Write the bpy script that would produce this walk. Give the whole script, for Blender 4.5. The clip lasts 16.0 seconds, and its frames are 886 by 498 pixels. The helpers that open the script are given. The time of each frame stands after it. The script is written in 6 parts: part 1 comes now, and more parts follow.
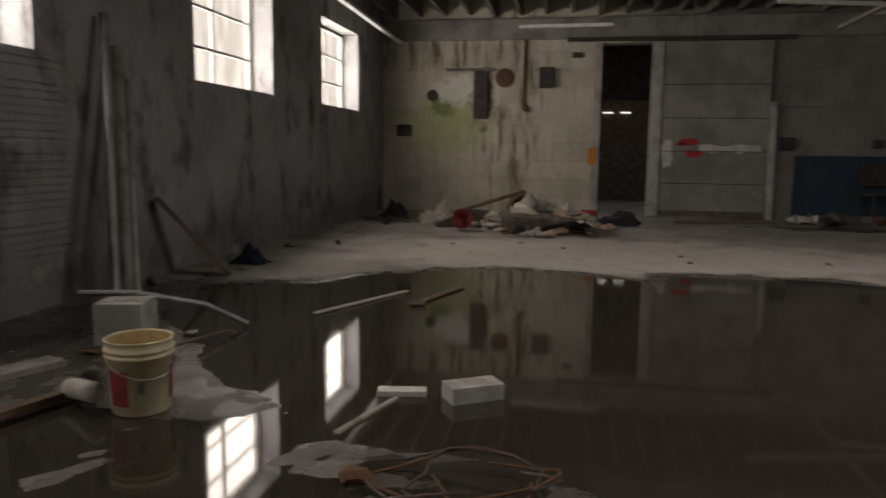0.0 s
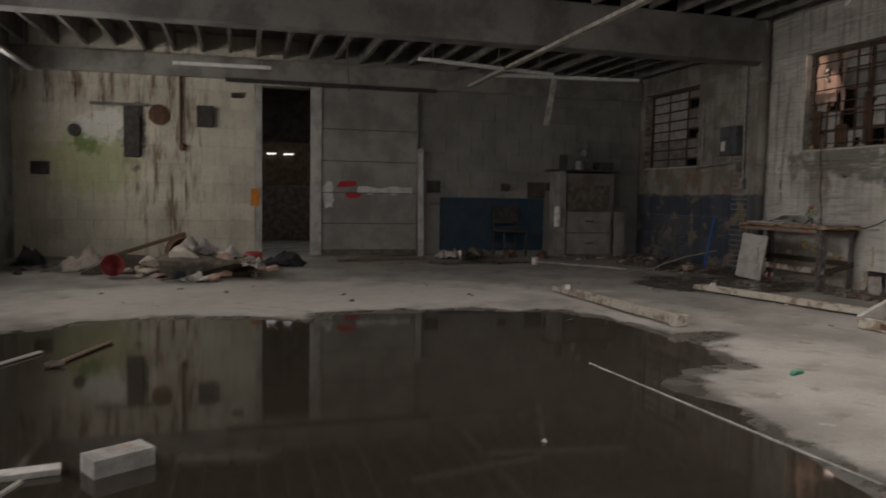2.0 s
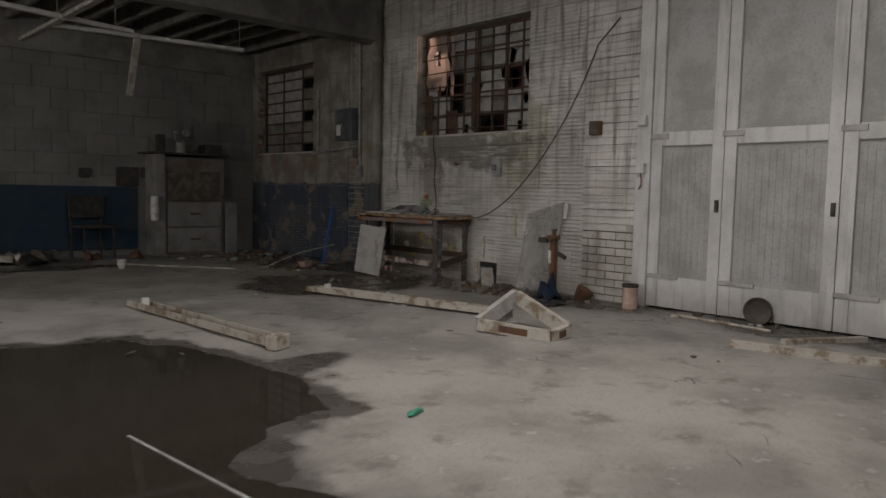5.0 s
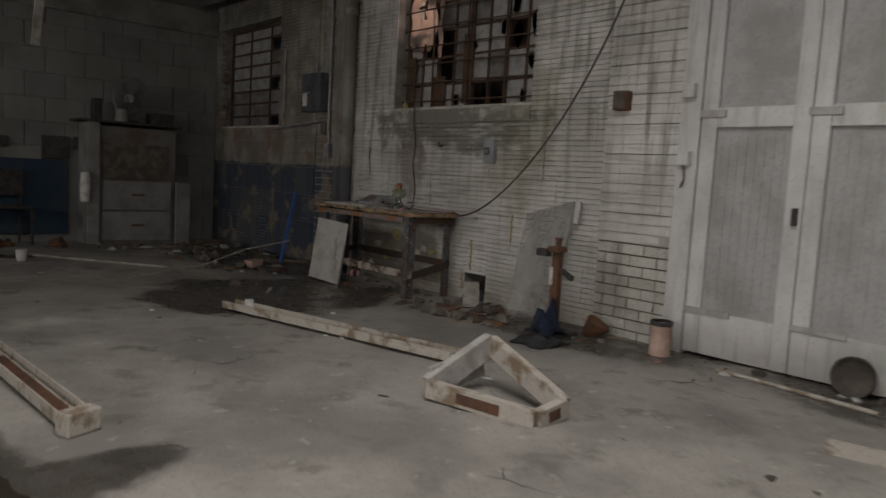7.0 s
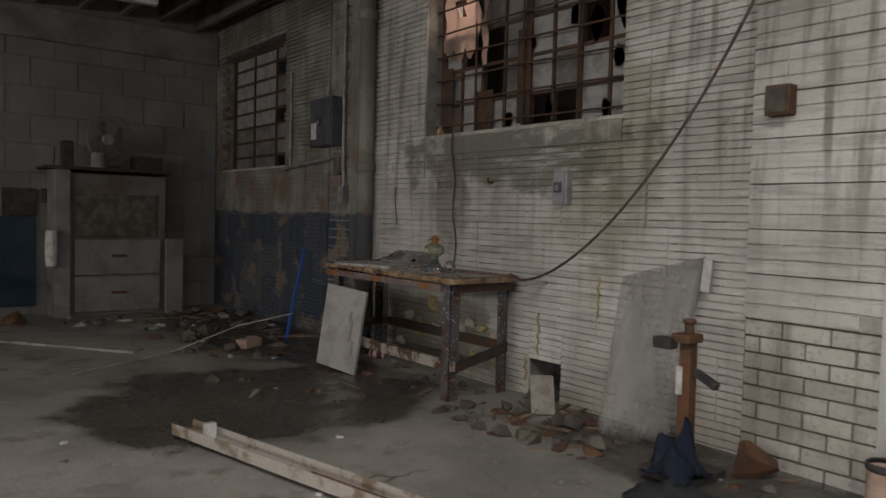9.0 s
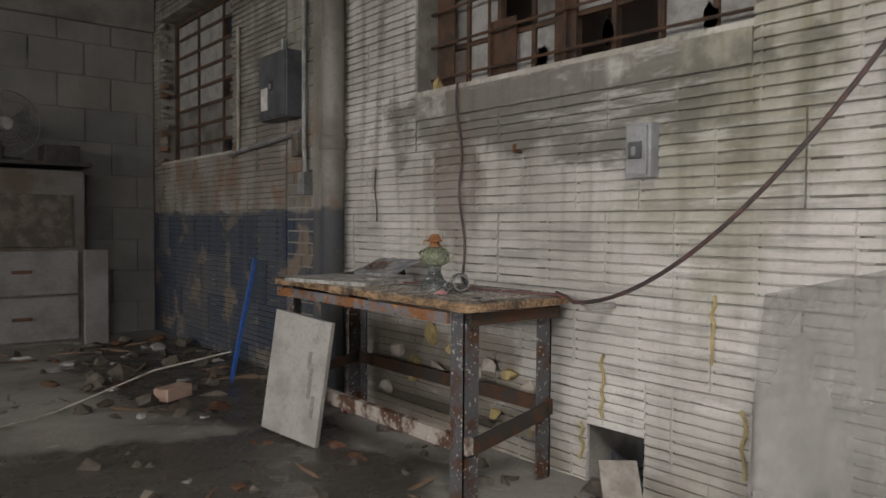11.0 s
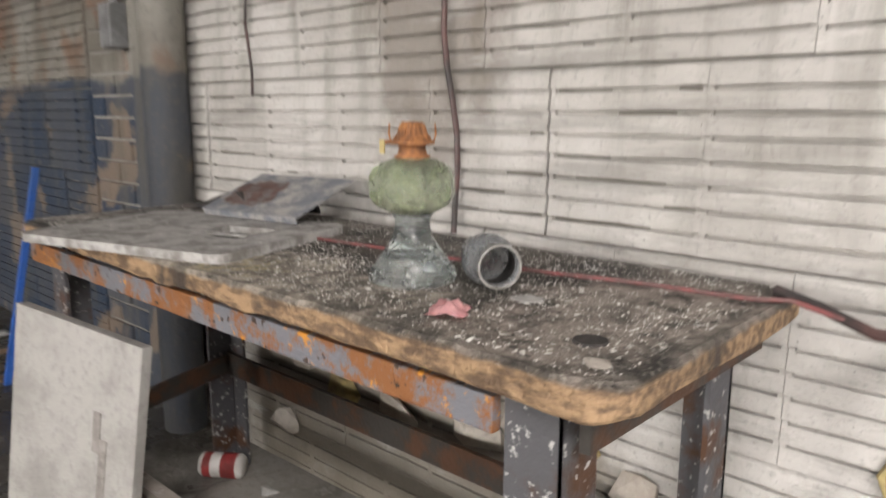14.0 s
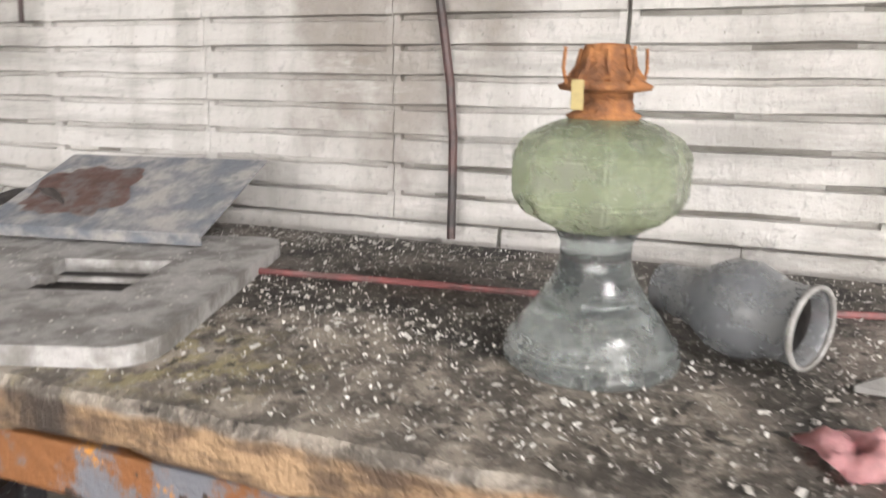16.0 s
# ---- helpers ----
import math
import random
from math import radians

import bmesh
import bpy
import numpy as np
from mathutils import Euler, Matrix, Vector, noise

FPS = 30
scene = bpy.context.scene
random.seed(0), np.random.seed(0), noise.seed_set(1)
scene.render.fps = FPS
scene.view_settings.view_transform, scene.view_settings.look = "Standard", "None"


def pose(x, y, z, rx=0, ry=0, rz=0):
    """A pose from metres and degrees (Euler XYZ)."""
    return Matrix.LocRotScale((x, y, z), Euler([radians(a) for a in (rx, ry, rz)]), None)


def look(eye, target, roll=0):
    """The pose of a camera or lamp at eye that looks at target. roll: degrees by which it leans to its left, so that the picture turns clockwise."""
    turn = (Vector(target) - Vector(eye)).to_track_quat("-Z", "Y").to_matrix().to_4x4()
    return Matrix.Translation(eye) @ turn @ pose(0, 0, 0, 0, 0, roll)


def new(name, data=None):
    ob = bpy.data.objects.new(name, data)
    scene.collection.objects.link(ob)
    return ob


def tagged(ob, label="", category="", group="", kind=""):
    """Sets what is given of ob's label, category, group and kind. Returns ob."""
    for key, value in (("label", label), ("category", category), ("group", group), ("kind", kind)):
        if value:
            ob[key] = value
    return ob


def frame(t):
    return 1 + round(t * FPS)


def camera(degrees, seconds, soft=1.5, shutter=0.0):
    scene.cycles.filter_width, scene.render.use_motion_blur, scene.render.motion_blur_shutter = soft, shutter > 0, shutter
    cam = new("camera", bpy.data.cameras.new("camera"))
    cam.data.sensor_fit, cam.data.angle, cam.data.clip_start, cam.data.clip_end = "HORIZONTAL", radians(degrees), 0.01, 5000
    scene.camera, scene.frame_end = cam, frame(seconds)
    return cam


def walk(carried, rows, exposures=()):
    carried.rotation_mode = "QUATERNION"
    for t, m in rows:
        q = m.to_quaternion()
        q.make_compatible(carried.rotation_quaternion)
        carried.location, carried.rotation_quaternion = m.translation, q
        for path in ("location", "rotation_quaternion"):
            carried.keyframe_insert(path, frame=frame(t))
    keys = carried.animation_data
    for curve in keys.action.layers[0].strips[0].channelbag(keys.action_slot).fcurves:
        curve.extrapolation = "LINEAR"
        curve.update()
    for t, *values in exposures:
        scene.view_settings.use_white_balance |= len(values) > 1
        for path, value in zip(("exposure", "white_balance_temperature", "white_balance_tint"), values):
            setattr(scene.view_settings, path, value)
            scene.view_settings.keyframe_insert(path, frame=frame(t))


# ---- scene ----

cam = camera(62.1, 16.0, shutter=0.5)
PATH = [
    (0, (0.774, 0.216, 0.996), (0.43, 2.168, 0.73), 0.7),
    (0.5, (0.794, 0.212, 0.992), (0.707, 2.19, 0.709), 0.7),
    (1, (0.815, 0.208, 0.999), (0.965, 2.183, 0.722), 0.9),
    (1.5, (0.828, 0.212, 1.01), (1.189, 2.167, 0.788), 1.1),
    (2, (0.841, 0.228, 1.019), (1.367, 2.152, 0.872), 1.0),
    (2.5, (0.917, 0.284, 1.001), (1.571, 2.173, 0.928), 0.7),
    (3, (0.989, 0.368, 0.981), (1.783, 2.201, 0.89), 0.3),
    (3.5, (1.111, 0.524, 0.96), (2.041, 2.289, 0.823), 0.6),
    (4, (1.267, 0.768, 0.949), (2.37, 2.43, 0.803), 0.2),
    (4.5, (1.509, 1.086, 0.982), (2.838, 2.574, 0.835), -0.2),
    (6.8, (3.257, 2.251, 1.033), (4.617, 3.707, 0.857), 3.8),
    (7, (3.393, 2.424, 1.043), (4.712, 3.915, 0.848), 3.3),
    (7.5, (3.702, 2.764, 1.061), (5.006, 4.272, 0.905), 1.3),
    (8, (3.995, 3.066, 1.082), (5.251, 4.619, 0.982), 1.8),
    (8.5, (4.253, 3.443, 1.084), (5.49, 5.012, 0.999), 1.8),
    (9, (4.506, 3.84, 1.087), (5.746, 5.406, 0.999), 1.5),
    (9.2, (4.595, 3.959, 1.094), (5.827, 5.532, 1.005), 1.4),
    (11.3, (5.629, 5.349, 1.002), (6.906, 6.887, 0.931), -0.0),
    (11.5, (5.727, 5.462, 1.012), (7.018, 6.987, 0.916), -0.1),
    (12, (5.968, 5.753, 1.009), (7.235, 7.296, 0.897), 0.4),
    (12.5, (6.126, 6.012, 1.003), (7.404, 7.544, 0.864), 0.1),
    (13, (6.259, 6.258, 1.01), (7.6, 7.732, 0.837), -0.0),
    (13.5, (6.463, 6.518, 1.017), (7.842, 7.951, 0.805), 0.3),
    (14, (6.585, 6.74, 0.981), (8.028, 8.076, 0.614), 0.2),
    (14.5, (6.635, 6.936, 0.941), (8.19, 8.064, 0.385), 0.0),
    (15, (6.682, 7.084, 0.935), (8.303, 8.082, 0.322), -0.2),
    (15.5, (6.763, 7.264, 0.948), (8.455, 8.158, 0.368), -0.1),
    (16, (6.799, 7.405, 0.944), (8.624, 8.084, 0.489), 0.6),
]
EXPOSURES = [(0, 0.1, 7100, 14), (2.5, 0.25, 6600, 12), (4.5, 0.15, 6500, 11), (7, 0.1, 6500, 11), (8, 0.3, 6500, 11), (9, 0.55, 6500, 11), (11.5, 1.7, 6450, 11), (12.5, 2.1, 6450, 11), (13.5, 2.4, 6450, 12), (14.5, 2.7, 6450, 12), (16, 2.95, 6300, 12)]
walk(cam, [(t, look(eye, target, roll)) for t, eye, target, roll in PATH], EXPOSURES)

# ---- world, lights ----
world = bpy.data.worlds.new("sky")
scene.world = world
world.use_nodes = True
sky = world.node_tree.nodes.new("ShaderNodeTexSky")
sky.sky_type, sky.sun_disc, sky.sun_elevation, sky.sun_rotation = "NISHITA", False, radians(35), radians(200)
world.node_tree.links.new(sky.outputs[0], world.node_tree.nodes["Background"].inputs[0])
world.node_tree.nodes["Background"].inputs[1].default_value = 0.08

XL, XR, YF, YS, ZC = -2.35, 7.70, 12.10, -4.5, 3.42      # inner faces of the hall
# the first two openings are unseen additions that brighten the east wall
LEFT_WINDOWS = [(-3.0, -1.35), (-0.3, 1.35), (2.5, 4.13), (6.0, 7.62), (9.15, 10.7)]
WZ0, WZ1 = 1.53, 2.62


def area(name, m, sx, sy, power, colour):
    data = bpy.data.lights.new(name, "AREA")
    data.shape, data.size, data.size_y, data.energy, data.color = "RECTANGLE", sx, sy, power, colour
    ob = new(name, data)
    ob.matrix_world = m
    return ob


# one lamp per opening, the two added ones included
for y0, y1 in LEFT_WINDOWS:
    yc, zc = (y0 + y1) / 2, (WZ0 + WZ1) / 2
    area("window_daylight", look((XL - 0.31, yc, zc), (XL + 3, yc, zc)), y1 - y0 + 0.5, WZ1 - WZ0 + 0.3, 92, (1.0, 0.95, 0.89))
# added fill lamp in an unseen roof opening over the near bay
FILL_CUT = (3.0, 5.4, 2.2, 4.6)
area("added_roof_fill", look((4.2, 3.4, 3.76), (4.2, 3.4001, 0)), 2.4, 2.4, 118, (1.0, 0.945, 0.885))
# hidden fill lamp added to brighten the floor of the dim room past the sliding door
area("far_room_fill", look((1.9, 13.6, 3.57), (1.9, 13.601, 0)), 0.8, 0.5, 13, (1, 0.97, 0.95))


# ---- materials ----
class Net:
    """A small node builder; positions are world metres."""

    def __init__(self, name):
        self.m = bpy.data.materials.new(name)
        self.m.use_nodes = True
        self.t = self.m.node_tree
        self.b = self.t.nodes["Principled BSDF"]
        self.pos = self.t.nodes.new("ShaderNodeNewGeometry").outputs["Position"]

    def node(self, kind, *ins, operation=""):
        n = self.t.nodes.new(kind)
        if operation:
            n.operation = operation
        for i, v in enumerate(ins):
            self.put(n.inputs[i], v)
        return n

    def put(self, socket, v):
        if v is None:
            return
        if isinstance(v, bpy.types.NodeSocket):
            self.t.links.new(v, socket)
        else:
            socket.default_value = v

    def math(self, op, a, b=0.0):
        return self.node("ShaderNodeMath", a, b, operation=op).outputs[0]

    def scaled(self, v):
        return self.node("ShaderNodeVectorMath", self.pos, v, operation="MULTIPLY").outputs[0]

    def noise(self, scale, detail=5.0, stretch=None, rough=0.6):
        n = self.t.nodes.new("ShaderNodeTexNoise")
        self.put(n.inputs["Vector"], self.scaled(stretch) if stretch else self.pos)
        n.inputs["Scale"].default_value, n.inputs["Detail"].default_value, n.inputs["Roughness"].default_value = scale, detail, rough
        return n.outputs[0]

    def step(self, fac, lo, hi):
        n = self.t.nodes.new("ShaderNodeMapRange")
        n.interpolation_type = "SMOOTHSTEP"
        self.put(n.inputs[0], fac)
        n.inputs[1].default_value, n.inputs[2].default_value = lo, hi
        return n.outputs[0]

    def mix(self, fac, a, b):
        n = self.t.nodes.new("ShaderNodeMix")
        n.data_type = "RGBA"
        self.put(n.inputs[0], fac)
        for i, v in ((6, a), (7, b)):
            self.put(n.inputs[i], (*v, 1) if isinstance(v, tuple) else v)
        return n.outputs[2]

    def axis(self, k):
        return self.node("ShaderNodeSeparateXYZ", self.pos).outputs[k]

    def blob(self, c, r, ragged=0.6, scale=3.0):
        """1 inside an uneven patch round c with half sizes r, 0 outside."""
        d = self.node("ShaderNodeVectorMath", self.pos, c, operation="SUBTRACT").outputs[0]
        d = self.node("ShaderNodeVectorMath", d, r, operation="DIVIDE").outputs[0]
        d = self.node("ShaderNodeVectorMath", d, operation="LENGTH").outputs["Value"]
        n = self.math("MULTIPLY", self.math("SUBTRACT", self.noise(scale), 0.5), ragged * 3)
        return self.step(self.math("ADD", d, n), 1.25, 0.65)

    def attr(self, name):
        n = self.t.nodes.new("ShaderNodeAttribute")
        n.attribute_name = name
        return n.outputs["Fac"]

    def each(self):
        return self.t.nodes.new("ShaderNodeObjectInfo").outputs["Random"]

    def island(self):
        return self.t.nodes.new("ShaderNodeNewGeometry").outputs["Random Per Island"]

    def bump(self, fac, strength, dist=0.01):
        n = self.t.nodes.new("ShaderNodeBump")
        n.inputs["Strength"].default_value, n.inputs["Distance"].default_value = strength, dist
        self.put(n.inputs["Height"], fac)
        self.t.links.new(n.outputs[0], self.b.inputs["Normal"])

    def done(self, colour, rough=0.8, metal=0.0, spec=None):
        self.put(self.b.inputs["Base Color"], (*colour, 1) if isinstance(colour, tuple) else colour)
        self.put(self.b.inputs["Roughness"], rough)
        self.put(self.b.inputs["Metallic"], metal)
        if spec is not None:
            self.b.inputs["Specular IOR Level"].default_value = spec
        return self.m


def worn(name, base, other, scale=6.0, rough=0.8, metal=0.0, bump=0.4, lo=0.4, hi=0.65, grain=60.0, random_tint=0.0, dirt=0.5):
    """A surface of one colour that wears or stains into another, with fine grain."""
    n = Net(name)
    c = n.mix(n.step(n.noise(scale), lo, hi), base, other)
    g = n.noise(grain, 4.0)
    dark = tuple(v * 0.55 for v in base)
    c = n.mix(n.math("MULTIPLY", n.step(g, 0.45, 0.75), dirt), c, dark)
    if random_tint:
        c = n.mix(n.math("MULTIPLY", n.each(), random_tint), c, dark)
    n.bump(n.math("ADD", g, n.math("MULTIPLY", n.noise(scale * 2), 0.6)), bump, 0.006)
    return n.done(c, n.math("ADD", n.math("MULTIPLY", n.noise(scale * 3), 0.25), rough - 0.12), metal)


def tile_paint():
    n = Net("painted_clay_tile")
    c = n.mix(n.step(n.noise(1.7, 6), 0.36, 0.66), (0.60, 0.585, 0.56), (0.43, 0.415, 0.385))
    c = n.mix(n.math("MULTIPLY", n.each(), 0.45), c, (0.36, 0.345, 0.32))
    # runs and soot washed down the wall
    streak = n.step(n.noise(2.2, 7, (1, 6, 0.55)), 0.47, 0.66)
    high = n.step(n.axis(2), 0.8, 1.5)
    c = n.mix(n.math("MULTIPLY", streak, n.math("ADD", n.math("MULTIPLY", high, 0.55), 0.22)), c, (0.15, 0.14, 0.11))
    moss = n.blob((XR, 6.45, 1.5), (0.6, 0.42, 0.65), 0.7, 5)
    c = n.mix(n.math("MULTIPLY", moss, 0.5), c, (0.22, 0.21, 0.12))
    sill = n.blob((XR, 7.3, 1.5), (0.6, 1.0, 0.24), 0.9, 6)
    c = n.mix(n.math("MULTIPLY", sill, 0.85), c, (0.12, 0.115, 0.095))
    soot = n.blob((XR, 7.8, 1.2), (0.5, 0.2, 0.34), 0.7, 6)
    c = n.mix(n.math("MULTIPLY", soot, 0.65), c, (0.15, 0.12, 0.095))
    low = n.step(n.axis(2), 0.35, 0.0)
    c = n.mix(n.math("MULTIPLY", low, n.noise(9)), c, (0.20, 0.17, 0.12))
    decay = n.blob((XR, 7.95, 0.22), (0.5, 0.75, 0.34), 0.8, 5)
    c = n.mix(n.math("MULTIPLY", decay, 0.75), c, (0.17, 0.145, 0.11))
    # grime caught along the ribs, and paint worn thin in long smears
    smear = n.step(n.noise(6.0, 8, (1, 0.35, 3.2), 0.7), 0.47, 0.66)
    c = n.mix(n.math("MULTIPLY", smear, 0.55), c, (0.22, 0.21, 0.19))
    pale = n.step(n.noise(5.0, 8, (1, 0.5, 2.6), 0.7), 0.54, 0.68)
    c = n.mix(n.math("MULTIPLY", pale, 0.4), c, (0.72, 0.71, 0.69))
    grit = n.noise(70, 6)
    c = n.mix(n.math("MULTIPLY", n.step(grit, 0.54, 0.72), 0.4), c, (0.2, 0.19, 0.175))
    fleck = n.step(n.noise(150, 2), 0.70, 0.75)
    c = n.mix(n.math("MULTIPLY", fleck, 0.6), c, (0.08, 0.07, 0.06))
    n.bump(n.math("ADD", grit, n.math("MULTIPLY", n.noise(14), 1.4)), 0.55, 0.008)
    return n.done(c, 0.6)


def east_brick_paint(name, blue=True):
    n = Net(name)
    c = n.mix(n.step(n.noise(2.6), 0.4, 0.62), (0.28, 0.27, 0.24), (0.16, 0.145, 0.12)) if blue else n.mix(n.step(n.noise(2.6), 0.4, 0.62), (0.52, 0.505, 0.46), (0.36, 0.34, 0.295))
    rust = n.step(n.noise(4.5, 6, (1, 1, 0.6)), 0.50, 0.62)
    band = n.math("MULTIPLY", n.step(n.axis(2), 0.95, 1.2), n.step(n.axis(2), 1.9, 1.45)) if blue else 0.0
    c = n.mix(n.math("MULTIPLY", rust, band), c, (0.19, 0.11, 0.07))
    if blue:
        edge = n.math("ADD", n.axis(2), n.math("MULTIPLY", n.math("SUBTRACT", n.noise(5), 0.5), 0.12))
        paint = n.mix(n.step(n.noise(7), 0.4, 0.7), (0.019, 0.037, 0.072), (0.034, 0.045, 0.06))
        c = n.mix(n.step(edge, 1.10, 1.07), c, paint)
        peel = n.math("MULTIPLY", n.step(n.noise(3.4, 7), 0.56, 0.62), n.step(n.axis(2), 1.14, 1.0))
        c = n.mix(peel, c, (0.19, 0.145, 0.11))
    streak = n.step(n.noise(1.8, 6, (1, 5, 0.5)), 0.5, 0.72)
    c = n.mix(n.math("MULTIPLY", streak, 0.6), c, (0.11, 0.1, 0.08))
    c = n.mix(n.math("MULTIPLY", n.each(), 0.35), c, (0.15, 0.14, 0.125))
    g = n.noise(50, 5)
    c = n.mix(n.math("MULTIPLY", n.step(g, 0.52, 0.7), 0.45), c, (0.12, 0.11, 0.1))
    n.bump(g, 0.5, 0.008)
    return n.done(c, 0.7)


def far_block_paint():
    n = Net("painted_block")
    c = n.mix(n.step(n.noise(1.5), 0.4, 0.65), (0.60, 0.57, 0.48), (0.44, 0.42, 0.35))
    # base colour drops to about a third from the doorway to the right
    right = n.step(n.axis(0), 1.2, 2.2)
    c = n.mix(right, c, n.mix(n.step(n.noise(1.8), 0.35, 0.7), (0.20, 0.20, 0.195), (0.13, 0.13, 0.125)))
    c = n.mix(n.math("MULTIPLY", n.each(), 0.3), c, (0.27, 0.25, 0.21))
    green = n.blob((-1.35, YF, 1.45), (0.65, 0.5, 0.55), 0.8, 3)
    c = n.mix(n.math("MULTIPLY", green, 0.6), c, (0.30, 0.34, 0.13))
    moss = n.blob((-1.35, YF, 1.72), (0.22, 0.5, 0.2), 0.8, 8)
    c = n.mix(n.math("MULTIPLY", moss, 0.8), c, (0.10, 0.17, 0.03))
    drip = n.step(n.noise(2.4, 6, (3.2, 1, 0.45), 0.7), 0.45, 0.66)
    rust = n.math("MAXIMUM", n.blob((-0.25, YF, 1.5), (0.55, 0.5, 1.9), 0.5, 2.5), n.blob((-1.6, YF, 2.6), (1.6, 0.5, 0.35), 0.7, 3))
    c = n.mix(n.math("MULTIPLY", drip, n.math("MULTIPLY", rust, 0.95)), c, (0.12, 0.06, 0.024))
    c = n.mix(n.math("MULTIPLY", drip, 0.22), c, (0.13, 0.12, 0.1))
    bare = n.math("MULTIPLY", n.blob((-1.15, YF, 1.95), (0.34, 0.5, 0.22), 0.9, 6), 0.8)
    c = n.mix(bare, c, (0.62, 0.62, 0.60))
    soot = n.blob((-0.7, YF, 1.85), (0.16, 0.5, 0.42), 0.8, 7)
    c = n.mix(n.math("MULTIPLY", soot, 0.9), c, (0.045, 0.045, 0.04))
    g = n.noise(40, 5)
    c = n.mix(n.math("MULTIPLY", n.step(g, 0.52, 0.72), 0.4), c, (0.14, 0.13, 0.11))
    n.bump(g, 0.5, 0.01)
    return n.done(c, 0.85)


def plaster_grey():
    n = Net("stained_grey_plaster")
    c = n.mix(n.step(n.noise(0.9), 0.35, 0.65), (0.39, 0.40, 0.42), (0.27, 0.275, 0.285))
    c = n.mix(n.step(n.noise(3.5, 7, (1, 1, 0.5)), 0.5, 0.68), c, (0.12, 0.115, 0.105))
    low = n.step(n.math("ADD", n.axis(2), n.math("MULTIPLY", n.noise(3), 0.5)), 0.95, 0.35)
    c = n.mix(n.math("MULTIPLY", low, 0.55), c, (0.085, 0.08, 0.07))
    peel = n.step(n.noise(2.3, 8), 0.60, 0.64)
    c = n.mix(n.math("MULTIPLY", peel, 0.7), c, (0.36, 0.345, 0.31))
    g = n.noise(35, 6)
    c = n.mix(n.math("MULTIPLY", n.step(g, 0.5, 0.75), 0.4), c, (0.1, 0.1, 0.095))
    n.bump(n.math("ADD", g, n.math("MULTIPLY", n.noise(4), 1.5)), 0.55, 0.012)
    return n.done(c, 0.8)


def floor_concrete():
    n = Net("wet_concrete")
    c = n.mix(n.step(n.noise(1.1, 6), 0.38, 0.66), (0.30, 0.285, 0.26), (0.18, 0.17, 0.155))
    c = n.mix(n.step(n.noise(4.5, 8), 0.52, 0.70), c, (0.14, 0.13, 0.115))
    c = n.mix(n.math("MULTIPLY", n.step(n.noise(9, 6), 0.60, 0.70), 0.7), c, (0.38, 0.37, 0.335))
    g = n.noise(55, 6)
    c = n.mix(n.math("MULTIPLY", n.step(g, 0.5, 0.7), 0.4), c, (0.13, 0.12, 0.105))
    # window light on the dry floor, painted in as paler concrete
    dry_lit = n.blob((1.2, 7.4, 0.0), (2.9, 1.3, 1.0), 0.5, 1.6)
    c = n.mix(n.math("MULTIPLY", dry_lit, n.math("ADD", 0.35, n.math("MULTIPLY", n.noise(6, 7), 0.6))), c, (0.50, 0.475, 0.44))
    damp = n.step(n.math("ADD", n.attr("damp"), n.math("MULTIPLY", n.math("SUBTRACT", n.noise(2.6, 7), 0.5), 0.9)), 0.42, 0.62)
    c = n.mix(n.math("MULTIPLY", damp, 0.85), c, (0.045, 0.04, 0.033))
    crack = n.t.nodes.new("ShaderNodeTexVoronoi")
    crack.feature = "DISTANCE_TO_EDGE"
    crack.inputs["Scale"].default_value = 0.55
    n.put(crack.inputs["Vector"], n.node("ShaderNodeVectorMath", n.pos, n.node("ShaderNodeTexNoise").outputs[1], operation="ADD").outputs[0])
    line = n.step(crack.outputs[0], 0.005, 0.0)
    c = n.mix(n.math("MULTIPLY", line, n.step(n.noise(1.3), 0.5, 0.6)), c, (0.05, 0.045, 0.04))
    n.bump(n.math("ADD", g, n.math("MULTIPLY", n.noise(10), 1.3)), 0.5, 0.008)
    return n.done(c, n.math("SUBTRACT", 0.78, n.math("MULTIPLY", damp, n.math("ADD", 0.25, n.math("MULTIPLY", n.step(n.noise(6, 5), 0.42, 0.58), 0.47)))))


def water():
    n = Net("murky_water")
    n.bump(n.noise(3.0, 2), 0.02, 0.004)
    return n.done(n.mix(n.noise(2.0), (0.028, 0.024, 0.018), (0.04, 0.034, 0.026)), 0.05, 0.0, 0.55)


def door_paint():
    n = Net("dusty_white_door_paint")
    c = n.mix(n.step(n.noise(1.6), 0.35, 0.7), (0.56, 0.56, 0.555), (0.40, 0.40, 0.395))
    c = n.mix(n.math("MULTIPLY", n.step(n.noise(3.2, 7, (1, 4, 0.35)), 0.5, 0.7), 0.5), c, (0.25, 0.24, 0.22))
    grime = n.step(n.math("ADD", n.axis(2), n.math("MULTIPLY", n.noise(6), 0.3)), 0.45, 0.15)
    c = n.mix(n.math("MULTIPLY", grime, 0.5), c, (0.18, 0.155, 0.12))
    g = n.noise(48, 5)
    c = n.mix(n.math("MULTIPLY", n.step(g, 0.55, 0.72), 0.35), c, (0.2, 0.19, 0.175))
    n.bump(g, 0.3, 0.005)
    return n.done(c, 0.6)


